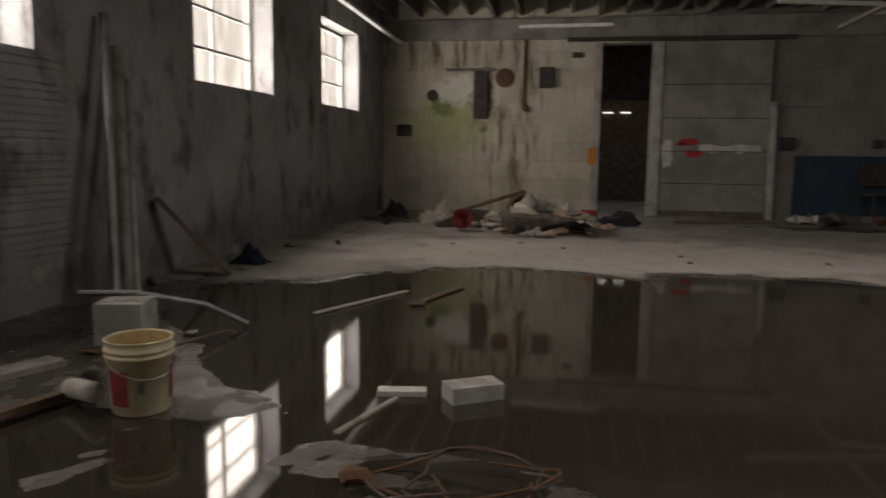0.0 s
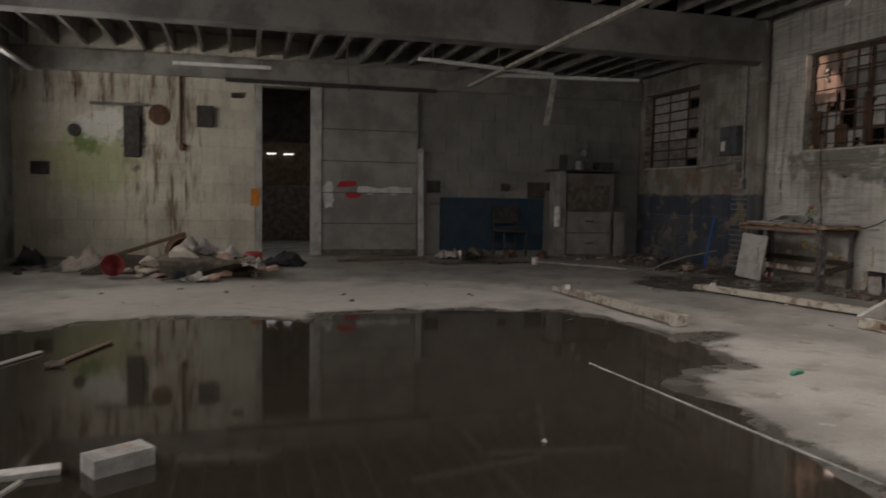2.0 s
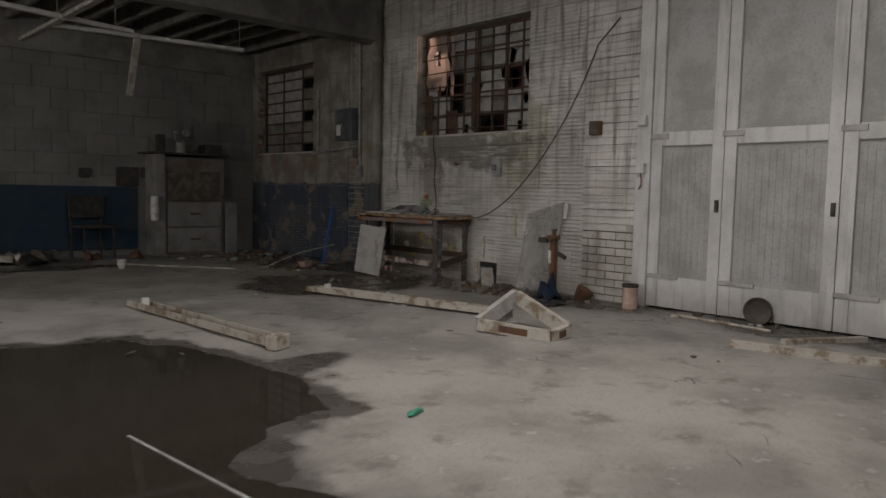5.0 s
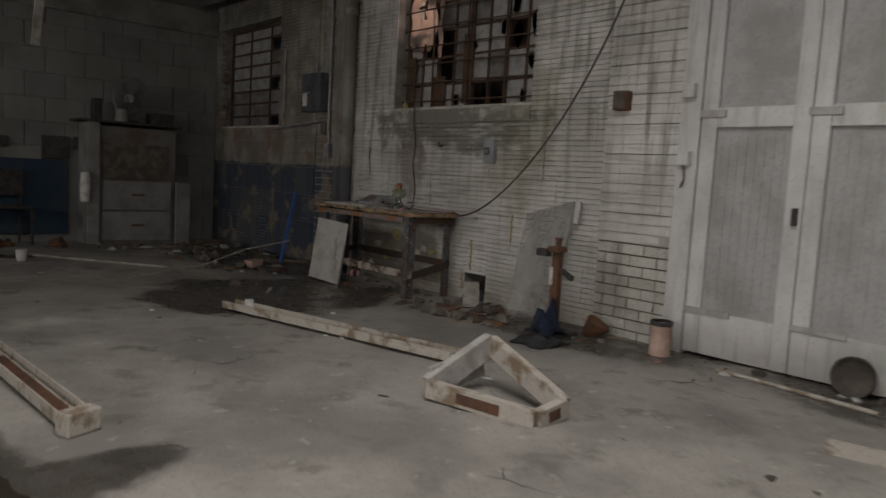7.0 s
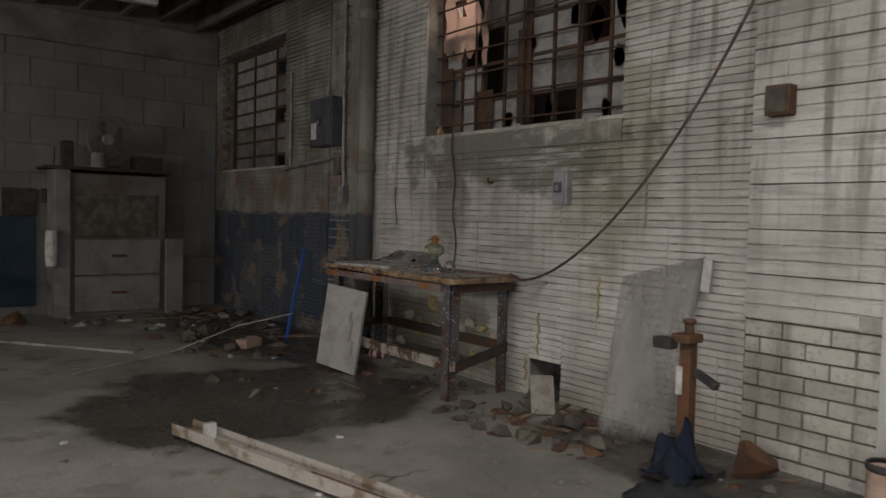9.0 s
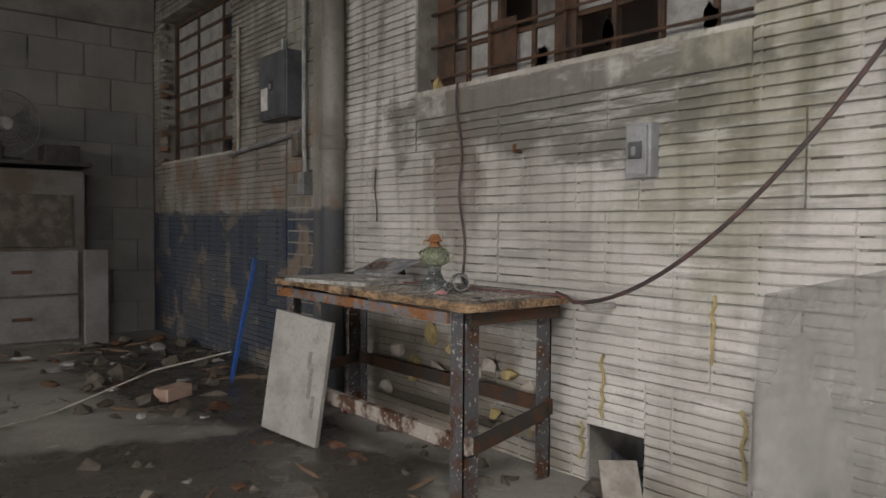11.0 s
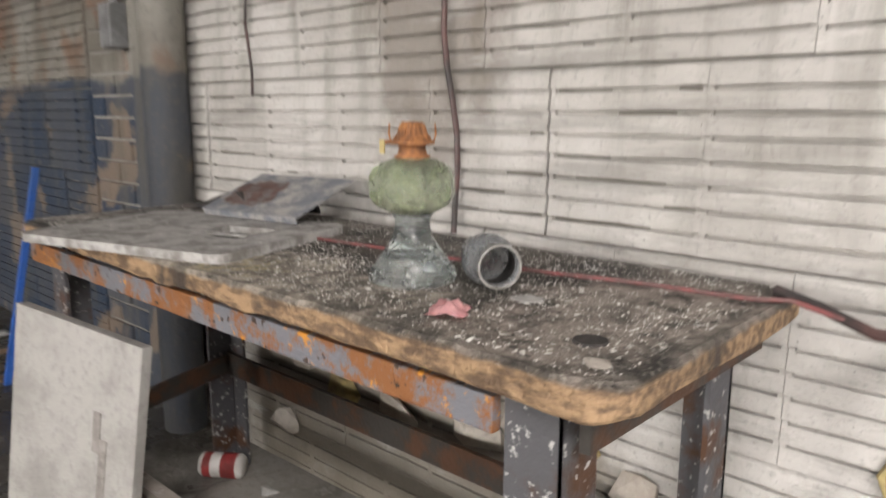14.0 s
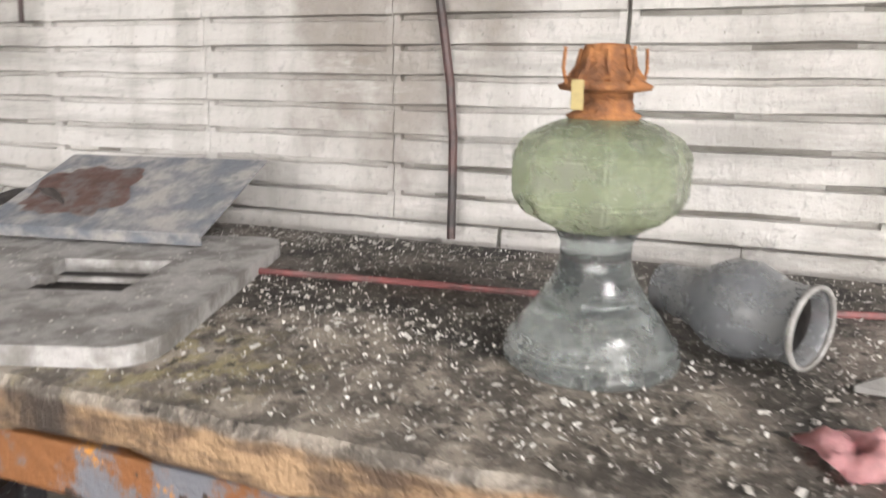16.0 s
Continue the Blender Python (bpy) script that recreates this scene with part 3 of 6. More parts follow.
build_floor()
bm = bmesh.new()
vs = [bm.verts.new((x, y, 0.0)) for x, y in ((-2.3, 0.7), (4.6, 0.7), (4.6, 7.0), (-2.3, 7.0))]
bm.faces.new(vs)
setting("water", bm, M["water"], "still murky puddle over the concrete floor", "puddle")
setting("floor_joint", bar((2.90, 4.3, -0.002), (3.06, 2.3, 0.004), 0.010, 0.008), M["concrete"], "pale raised joint in the wet concrete floor", "floor joint")
setting("ground", box(-40, 50, -40, 60, -0.4, -0.2), M["concrete"], "bare ground outside the building", "ground")

# ---- setting: walls ----
W1 = (10.35, 11.95, 1.52, 2.80)
W2 = (6.36, 8.12, 1.64, 2.86)
DOORY0, DOORY1, DOORZ = 1.70, 4.99, 3.05
wall_west = setting("wall_west", wall_with_holes("y", XL, -0.3, YS - 0.3, YF + 0.3, -0.1, 3.7, [(a, b, WZ0, WZ1) for a, b in LEFT_WINDOWS]), M["plaster"], "damp grey plastered wall with stains and peeling paint", "wall")
wall_east = setting("wall_east", wall_with_holes("y", XR + 0.013, 0.347, YS - 0.3, YF + 0.3, -0.1, 3.7, [W1, W2, (6.74, 7.0, 0.0, 0.24), (DOORY0, DOORY1, -0.1, DOORZ)]), M["mortar"], "long wall of painted clay tile and brick", "wall")
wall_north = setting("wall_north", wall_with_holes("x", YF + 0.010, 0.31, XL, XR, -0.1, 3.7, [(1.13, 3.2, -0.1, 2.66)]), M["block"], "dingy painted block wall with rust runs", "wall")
setting("wall_south", wall_with_holes("x", YS, -0.3, XL, XR, -0.1, 3.7, []), M["plaster"], "plain grey plastered wall", "wall")
# room past the sliding door
setting("far_room_floor", box(-2, 7, YF + 0.2, 18, -0.12, 0.0), M["lintel"], "pale dusty floor of the dark room", "floor")
bm = box(-2, 7, 18, 18.2, 0, 3.6)
box(-2.2, -2, YF + 0.32, 18.2, 0, 3.6, bm)
box(7, 7.2, YF + 0.32, 18.2, 0, 3.6, bm)
setting("far_room_walls", bm, M["timber"], "dark walls of the room behind the sliding door", "wall")
setting("far_room_ceiling", box(-2.2, 7.2, YF + 0.32, 18.2, 3.6, 3.7), M["deck"], "dark ceiling of the back room", "ceiling")
solo("wooden_crate", box(1.2, 2.8, 16.0, 16.7, 0.0, 1.15, bevel=0.02), M["litter"], "dark wooden crate in the unlit back room", "crate")
solo("partition_board", box(0.6, 3.4, 16.8, 16.86, 0.0, 2.1, bevel=0.01), M["wood"], "brown board partition in the unlit back room", "partition")
for x in (1.35, 1.72):
    solo("daylight_slit", box(x, x + 0.2, 16.77, 16.79, 1.835, 1.855), M["ventglow"], "narrow bright slit of daylight in a board", "slit", "slits in the back room")

setting("backdrop", box(XL - 1.1, XL - 1.0, -6, 22, -0.19, 5), M["frosted"], "bright hazy daylight outside the frosted windows", "backdrop")

# ---- setting: ceiling ----
# deck is left open where the added overhead lamp shines through
bm = box(XL - 0.3, FILL_CUT[0], YS - 0.3, YF + 0.3, 3.7, 3.8)
box(FILL_CUT[1], XR + 0.36, YS - 0.3, YF + 0.3, 3.7, 3.8, bm)
box(FILL_CUT[0], FILL_CUT[1], YS - 0.3, FILL_CUT[2], 3.7, 3.8, bm)
box(FILL_CUT[0], FILL_CUT[1], FILL_CUT[3], YF + 0.3, 3.7, 3.8, bm)
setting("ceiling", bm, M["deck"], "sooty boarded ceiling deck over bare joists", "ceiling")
bm = bmesh.new()
x = XL + 0.18
k = 0
while x < XR - 0.05:
    lo = 3.40 + 0.01 * (k % 3)
    if FILL_CUT[0] - 0.05 < x < FILL_CUT[1]:
        box(x, x + 0.05, YS, FILL_CUT[2], lo, 3.69, bm)
        box(x, x + 0.05, FILL_CUT[3], 8.76, lo, 3.69, bm)
    else:
        box(x, x + 0.05, YS, 8.76, lo, 3.69, bm)
    box(x + 0.02, x + 0.07, 9.06, YF, 3.08 + 0.012 * (k % 4), 3.36, bm)
    x += 0.40
    k += 1
box(XL, XR, 9.06, YF, 3.37, 3.40, bm)
setting("ceiling_joists", bm, M["timber"], "row of bare smoke-darkened ceiling joists", "joists")
setting("ceiling_beam", box(XL, XR - 0.02, 8.76, 9.06, 2.86, 3.42, bevel=0.01), M["beam"], "deep grey beam spanning the hall", "beam")
setting("lintel", box(XL + 0.01, XR - 0.01, YF - 0.07, YF + 0.01, 2.72, 3.04, bevel=0.012), M["lintel"], "grey lintel band above the sliding door", "lintel")
setting("door_track", bar((0.6, YF - 0.11, 2.70), (3.9, YF - 0.11, 2.70), 0.05, 0.06), M["dark"], "dark steel track of the sliding door", "door track")


# ---- setting: sliding door ----
def sliding_door():
    d = tagged(thing("door_1", "grey sliding door standing half open, with sprayed red arrow", "door"), kind="structure")
    y0, y1 = YF - 0.10, YF - 0.03
    part("panel", box(2.0, 3.6, y0 + 0.012, y1, 0.03, 2.66), M["leaf"], d)
    part("stile", box(1.88, 2.05, y0 - 0.008, y1, 0.02, 2.66, bevel=0.008), M["stile"], d)
    for z in (0.53, 1.02, 1.52, 2.02):
        part("seam", box(2.06, 3.59, y0 + 0.004, y0 + 0.012, z, z + 0.012), M["dark"], d)
    part("bottom_rail", box(2.06, 3.59, y0 + 0.002, y0 + 0.013, 0.03, 0.12), M["litter"], d)
    rng = random.Random(5)
    for cx, cz, w, h in ((2.46, 1.17, 0.30, 0.10), (2.56, 0.99, 0.26, 0.10), (2.36, 1.13, 0.16, 0.05)):
        b = bmesh.new()
        ring = [b.verts.new((cx + w / 2 * math.cos(a) * (0.85 + 0.3 * rng.random()), y0 + 0.009, cz + h / 2 * math.sin(a) * (0.8 + 0.4 * rng.random()))) for a in [2 * math.pi * i / 18 for i in range(18)]]
        b.faces.new(ring)
        part("spray_mark", b, M["red"], d, "red sprayed paint mark")
    b = bmesh.new()
    top = [b.verts.new((2.62 + i * 0.1, y0 + 0.0085, 1.10 + 0.02 * math.sin(i * 1.3) + (0.02 if i < 8 else 0.04))) for i in range(10)]
    low = [b.verts.new((2.62 + i * 0.1, y0 + 0.0085, 1.02 + 0.02 * math.sin(i * 1.7 + 1))) for i in range(10)]
    for i in range(9):
        b.faces.new((low[i], low[i + 1], top[i + 1], top[i]))
    part("spray_stripe", b, M["white"], d, "white sprayed stripe")
    b = bmesh.new()
    ring = [b.verts.new((2.16 + 0.09 * math.cos(a) * (0.7 + 0.5 * rng.random()), y0 + 0.0088, 0.98 + 0.22 * math.sin(a) * (0.7 + 0.5 * rng.random()))) for a in [2 * math.pi * i / 20 for i in range(20)]]
    b.faces.new(ring)
    part("spray_patch", b, M["white"], d, "white sprayed patch")


sliding_door()
setting("door_frame", box(1.04, 1.14, YF - 0.035, YF + 0.33, -0.05, 2.66, bevel=0.008), M["stile"], "painted steel frame of the doorway", "door frame")
solo("paint_patch", box(0.97, 1.10, YF - 0.045, YF - 0.037, 0.80, 1.06, bevel=0.003), M["orange"], "orange paint patch on the door frame", "paint")


# ---- windows ----
def steel_window(name, label, wall_x, inward, y0, y1, z0, z1, cols, rows, pick, metal, sill_mat, bar_w):
    w = tagged(thing(name, label, "window"), kind="structure")
    x = wall_x
    f = 0.04
    for a in ((y0, y0 + f, z0, z1), (y1 - f, y1, z0, z1), (y0 + f, y1 - f, z0, z0 + f), (y0 + f, y1 - f, z1 - f, z1)):
        part("window_frame", box(x - 0.03, x + 0.03, *a), metal, w)
    for i in range(1, cols):
        y = y0 + (y1 - y0) * i / cols
        wide = bar_w * (2.4 if i == cols // 2 and cols > 3 else 1)
        part("mullion", box(x - 0.018, x + 0.018, y - wide / 2, y + wide / 2, z0 + f, z1 - f), metal, w)
    for j in range(1, rows):
        z = z0 + (z1 - z0) * j / rows
        part("glazing_bar", box(x - 0.014, x + 0.014, y0 + f, y1 - f, z - bar_w / 2, z + bar_w / 2), metal, w)
    for i in range(cols):
        for j in range(rows):
            m = pick(i, j)
            if m is None:
                continue
            a, b = y0 + (y1 - y0) * i / cols, y0 + (y1 - y0) * (i + 1) / cols
            c, d = z0 + (z1 - z0) * j / rows, z0 + (z1 - z0) * (j + 1) / rows
            pane = part("pane", box(x - 0.003, x + 0.003, a + 0.005, b - 0.005, c + 0.005, d - 0.005), M[m], w)
            pane.visible_shadow = m != "pane"
    deep = inward * (0.16 if inward < 0 else 0.25)
    part("window_sill", box(min(x, x + deep), max(x, x + deep), y0, y1, z0 + 0.001, z0 + 0.022), sill_mat, w)
    return w


# windows 1 and 2 stay out of view, added only for their light
for n, (y0, y1) in enumerate(LEFT_WINDOWS):
    steel_window(f"window_{n + 1}", "bright frosted steel window with thin glazing bars", XL - 0.26, 1, y0 + 0.002, y1 - 0.002, WZ0, WZ1 - 0.002, 2, 3, lambda i, j: "pane", M["stile"], M["plaster"], 0.025)
rngw = random.Random(11)
W2PANES = {(i, j): rngw.choice(["dimpane", "dimpane", "dimpane", "palepane", "palepane", None, "palepane"]) for i in range(8) for j in range(5)}
W2PANES.update({(7, 3): None, (7, 4): None, (6, 4): "dimpane", (6, 3): None, (1, 1): "palepane", (0, 1): "palepane", (1, 2): None, (2, 0): None})
steel_window("window_6", "rusted steel window with broken and grimy panes", XR + 0.17, -1, W2[0] + 0.002, W2[1] - 0.002, W2[2], W2[3] - 0.002, 8, 5, lambda i, j: W2PANES[i, j], M["frame"], M["pilaster"], 0.022)
steel_window("window_7", "rusted barred window with dirty panes", XR + 0.17, -1, W1[0] + 0.002, W1[1] - 0.002, W1[2], W1[3] - 0.002, 3, 8, lambda i, j: ("palepane" if i and j > 2 else "dimpane") if (i * 7 + j * 3) % 9 else None, M["frame"], M["pilaster"], 0.026)
# near-black backing makes the outside gap dark; its unseen cover blocks the sky
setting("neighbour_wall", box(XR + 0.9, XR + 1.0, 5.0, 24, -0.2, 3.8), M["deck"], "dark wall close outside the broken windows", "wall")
setting("neighbour_roof", box(XR + 0.36, XR + 1.0, 5.0, 24, 3.72, 3.82), M["deck"], "added dark cover that keeps sky out of the gap outside", "roof")


def window_cloth():
    """A torn pale sheet hung in the upper corner of the broken window, warm light behind it."""
    b = bmesh.new()
    n = 14
    grid = {}
    for i in range(n + 1):
        for j in range(n + 1):
            y, z = 7.68 + 0.36 * i / n, 2.22 + 0.60 * j / n
            grid[i, j] = b.verts.new((XR + 0.11 + 0.012 * math.sin(i * 1.1 + j * 0.4), y + 0.02 * math.sin(j * 0.9), z + (0.05 * math.sin(i * 1.4) if j == 0 else 0)))
    for i in range(n):
        for j in range(n):
            u, v = (i + 0.5) / n - 0.52, (j + 0.5) / n - 0.62
            if (u / 0.17) ** 2 + (v / 0.12) ** 2 < 1 or (abs(u) < 0.08 and -0.2 < v < 0):
                continue
            b.faces.new((grid[i, j], grid[i + 1, j], grid[i + 1, j + 1], grid[i, j + 1]))
    bmesh.ops.solidify(b, geom=b.faces[:], thickness=0.003)
    solo("plastic_sheet", b, M["cloth"], "torn pale plastic sheet with a hole, hung in a broken window", "sheet", smooth=True)
    solo("torn_strip", crumple_strip(7.60, 2.12, 2.8), M["cloth"], "narrow torn strip of pale sheeting in a window", "strip")


def crumple_strip(y, z0, z1):
    b = bmesh.new()
    left = [b.verts.new((XR + 0.118 + 0.008 * math.sin(k), y + 0.012 * math.sin(k * 1.7), z0 + (z1 - z0) * k / 10)) for k in range(11)]
    right = [b.verts.new((XR + 0.118 + 0.008 * math.cos(k), y + 0.05 + 0.014 * math.sin(k * 2.1), z0 + (z1 - z0) * k / 10)) for k in range(11)]
    for k in range(10):
        b.faces.new((left[k], right[k], right[k + 1], left[k + 1]))
    bmesh.ops.solidify(b, geom=b.faces[:], thickness=0.003)
    return b


window_cloth()
for k in range(7):
    z = W2[2] + 0.09 + 0.165 * k
    solo("security_bar", sweep([(XR + 0.10, W2[0] + 0.003, z - 0.01), (XR + 0.095, (W2[0] + W2[1]) / 2, z + 0.004 * (k % 3)), (XR + 0.10, W2[1] - 0.003, z)], 0.007, 6), M["frame"], "thin rusty security bar across the broken window", "bar", "security bars of the broken window")
for k in range(3):
    y = W2[0] + 0.42 + 0.46 * k
    solo("security_bar", sweep([(XR + 0.112, y, W2[2] + 0.02), (XR + 0.112, y + 0.01, W2[3] - 0.003)], 0.008, 6), M["frame"], "upright rusty security bar across the broken window", "bar", "security bars of the broken window")
solo("yellow_scrap", chunk(random.Random(5), 0.05, 0.06, 0.07), M["foam"], "yellow scrap on the sill of the broken window", "scrap", at=pose(XR + 0.05, 8.0, W2[2] + 0.022))
rngs = random.Random(33)
for y, z, s in ((6.47, 2.30, 0.16), (6.68, 2.22, 0.12), (6.52, 2.02, 0.10), (6.85, 2.3, 0.09), (6.6, 1.74, 0.07), (7.05, 1.78, 0.06), (7.4, 1.74, 0.07), (6.72, 2.5, 0.1), (7.2, 2.2, 0.07)):
    b = bmesh.new()
    ring = [b.verts.new((XR + 0.148, y + s * 0.55 * math.cos(a) * rngs.uniform(0.5, 1.1), z + s * math.sin(a) * rngs.uniform(0.5, 1.1))) for a in [2 * math.pi * i / 9 for i in range(9)]]
    b.faces.new(ring)
    bmesh.ops.solidify(b, geom=b.faces[:], thickness=0.004)
    solo("glass_shard", b, M["board"], "pale painted glass shard remaining in a broken window", "shard", "shards in the broken window")
for y0, y1, z0, z1 in ((7.98, 8.10, 1.66, 2.15), (7.55, 7.72, 1.66, 1.95), (7.2, 7.32, 1.7, 2.3)):
    solo("rusty_shutter_piece", box(XR + 0.135, XR + 0.142, y0, y1, z0, z1, bevel=0.002), M["frame"], "rusty sheet patch in the broken window", "patch", "patches in the broken window")
solo("sunlit_gap", box(XR + 0.215, XR + 0.22, 7.585, 7.66, 2.46, 2.70), M["warm"], "warm sunlit patch seen through a broken pane", "gap")
warm = area("gap_daylight", look((XR + 0.5, 7.85, 2.65), (XR - 0.2, 7.88, 2.55)), 0.3, 0.3, 2.2, (1.0, 0.74, 0.62))


# ---- big white doors ----
def big_doors():
    x = XR - 0.06
    fr = tagged(thing("door_frame_east", "dusty white timber door frame", "door frame"), kind="structure")
    part("jamb", box(x - 0.02, XR + 0.3, 4.87, DOORY1 + 0.02, -0.02, DOORZ + 0.05, bevel=0.008), M["door"], fr)
    part("jamb", box(x - 0.02, XR + 0.3, DOORY0 - 0.02, DOORY0 + 0.1, -0.02, DOORZ + 0.05, bevel=0.008), M["door"], fr)
    part("head", box(x - 0.02, XR + 0.3, DOORY0 + 0.1, 4.87, DOORZ - 0.04, DOORZ + 0.08, bevel=0.008), M["door"], fr)
    leaves = [(4.203, 4.865), (3.303, 4.197), (2.553, 3.297), (1.803, 2.547)]
    for n, (a, b) in enumerate(leaves):
        d = tagged(thing(f"door_{n + 2}", "tall dusty white panelled door leaf, closed", "door", "white door leaves"), kind="structure")
        sl = 0.10
        part("stile", box(x, x + 0.06, a, a + sl, 0.03, DOORZ - 0.05, bevel=0.006), M["door"], d)
        part("stile", box(x, x + 0.06, b - sl, b, 0.03, DOORZ - 0.05, bevel=0.006), M["door"], d)
        for z0, z1 in ((0.03, 0.30), (1.44, 1.56), (2.86, 3.0)):
            part("door_rail", box(x + 0.002, x + 0.058, a + sl, b - sl, z0, z1, bevel=0.006), M["door"], d)
        for z0, z1 in ((0.30, 1.44), (1.56, 2.86)):
            part("panel", box(x + 0.035, x + 0.05, a + sl, b - sl, z0, z1), M["doorpanel"], d)
            k = 0
            yy = a + sl + 0.05
            while yy < b - sl - 0.02 and z0 < 1:
                part("panel_board", box(x + 0.031, x + 0.0355, yy, yy + 0.045, z0 + 0.05, z1 - 0.05), M["doorpanel"], d)
                yy += 0.055
        part("latch", box(x - 0.025, x - 0.001, a + 0.02, a + 0.05, 0.88, 0.98, bevel=0.004), M["dark"], d, "dark iron latch")
        part("hinge", box(x - 0.012, x - 0.001, b - 0.16, b + 0.02, 1.50, 1.545, bevel=0.003), M["stile"], d, "painted strap hinge")
        part("hinge", box(x - 0.012, x - 0.001, b - 0.30, b + 0.01, 0.285, 0.32, bevel=0.003), M["stile"], d, "painted strap hinge")
    for z in (1.62, 1.20):
        solo("door_bracket", box(x - 0.07, x - 0.018, 4.90, 4.98, z, z + 0.09, bevel=0.008), M["door"], "painted iron bracket on the door jamb", "bracket", "jamb brackets")
    solo("door_chain", sweep([(x - 0.05, 4.94, 1.2), (x - 0.06, 4.92, 1.12), (x - 0.05, 4.95, 1.06), (x - 0.045, 4.93, 1.1)], 0.006), M["rust"], "short rusty chain on the door jamb", "chain")
    setting("outer_door_wall", box(XR + 0.3, XR + 0.36, DOORY0 - 0.1, DOORY1 + 0.1, -0.1, DOORZ + 0.1), M["deck"], "backing of the closed doors", "wall")


big_doors()

# ---- pillar and pipes by the bench ----
bm = box(XR - 0.03, XR + 0.03, 8.84, 9.10, -0.02, 2.87, bevel=0.006)
setting("pilaster", bm, M["east"], "grey pilaster painted blue at the foot", "pilaster")
pipe = thing("downpipe", "thick grey downpipe painted blue at its foot", "pipe")
part("pipe", lathe([(0.0, 0.0), (0.065, 0.0), (0.065, 3.4), (0.0, 3.4)], 20, None, Matrix.Translation((XR - 0.07, 8.80, 0))), M["east"], pipe, "", True)
for z in (0.55, 1.42, 2.6):
    part("collar", lathe([(0.066, z), (0.078, z + 0.008), (0.078, z + 0.07), (0.066, z + 0.08)], 20, None, Matrix.Translation((XR - 0.07, 8.80, 0))), M["east"], pipe, "", True)
b = sweep([(XR - 0.025, 9.22, 3.4), (XR - 0.025, 9.22, 1.5), (XR - 0.025, 9.2, 1.35), (XR - 0.025, 9.2, 1.2)], 0.014)
solo("conduit", b, M["grey"], "thin grey electrical conduit down the brick wall", "conduit", "wall conduits")
solo("conduit", sweep([(XR - 0.03, 10.35, 1.50), (XR - 0.03, 9.9, 1.53), (XR - 0.03, 9.24, 1.57)], 0.016), M["grey"], "thin grey electrical conduit along the brick wall", "conduit", "wall conduits")
solo("conduit", sweep([(XR - 0.02, 10.2, 2.4), (XR - 0.02, 10.2, 1.5)], 0.014), M["greywood"], "thin upright conduit beside the barred window", "conduit", "wall conduits")
solo("junction_box", box(XR - 0.06, XR, 9.24, 9.32, 1.42, 1.56, bevel=0.006), M["litter"], "small grimy junction box on the brick wall", "junction box")
solo("junction_box", box(XR - 0.06, XR, 9.16, 9.24, 1.18, 1.32, bevel=0.006), M["grey"], "small grey junction box under a conduit", "junction box")


def switch_box(y0, y1, z0, z1, body, label, dark=False, shift=0.0):
    e = thing("electric_box", label, "electric box", at=pose(shift, 0, 0))
    part("body", box(XR - 0.12, XR - 0.001, y0, y1, z0, z1, bevel=0.008), M[body], e)
    part("cover", box(XR - 0.13, XR - 0.1195, y0 + 0.012, y1 - 0.012, z0 + 0.012, z1 - 0.012, bevel=0.004), M[body], e)
    yc, zc = (y0 + y1) / 2, (z0 + z1) / 2
    part("switch", box(XR - 0.137, XR - 0.129, yc - 0.025, yc + 0.03, zc - 0.03, zc + 0.03, bevel=0.003), M["dark" if dark else "darkbox"], e)
    part("switch_lever", box(XR - 0.146, XR - 0.136, yc - 0.008, yc + 0.01, zc - 0.02, zc + 0.012, bevel=0.002), M["grey"], e)
    if dark:
        part("notice", box(XR - 0.134, XR - 0.1295, y1 - 0.14, y1 - 0.05, z0 + 0.06, z0 + 0.2), M["paper"], e, "white paper notice")
    part("conduit_stub", lathe([(0.014, z1 - 0.01), (0.014, z1 + 0.1), (0.0, z1 + 0.1)], 10, None, Matrix.Translation((XR - 0.05, yc, 0))), M["grey"], e)


switch_box(9.26, 9.64, 1.66, 2.07, "darkbox", "dark grey switch box with a paper notice", True)
switch_box(6.70, 6.81, 1.175, 1.37, "box", "small grey fuse box on the tiled wall", False, 0.075)
e = thing("outlet_box", "rusty square outlet box on whitewashed brick", "outlet")
part("body", box(XR - 0.115, XR - 0.046, 5.40, 5.51, 1.56, 1.69, bevel=0.006), M["rust"], e)
part("cover", box(XR - 0.123, XR - 0.114, 5.41, 5.50, 1.57, 1.68, bevel=0.003), M["litter"], e)
solo("wall_hook", sweep([(XR, 7.38, 1.315), (XR - 0.05, 7.37, 1.315), (XR - 0.055, 7.36, 1.34)], 0.008), M["rust"], "rusty iron hook in the tiled wall", "hook")
solo("hanging_cable", sweep([(XR - 0.015 - 0.01 * math.sin(k), 7.78 - 0.06 * k / 14 + 0.004 * math.sin(k * 0.9), 1.66 - 0.92 * k / 14) for k in range(15)], 0.006), M["cable"], "dark cable hanging down the tiled wall", "cable")
ends = [Vector(p) for p in ((7.50, 5.373, 2.367), (7.64, 5.846, 1.517), (7.33, 6.286, 0.763), (7.53, 6.93, 0.728))]
pts = [(1 - u) ** 3 * ends[0] + 3 * (1 - u) ** 2 * u * ends[1] + 3 * (1 - u) * u * u * ends[2] + u ** 3 * ends[3] for u in [k / 26 for k in range(27)]]
pts = [Vector((7.66, 5.25, 2.62))] + pts + [Vector((7.56, 7.0, 0.742)), Vector((7.58, 7.06, 0.75))]
solo("slanting_cable", sweep(pts, 0.0075), M["cable"], "dark cable slanting down the tiled wall to the workbench", "cable")
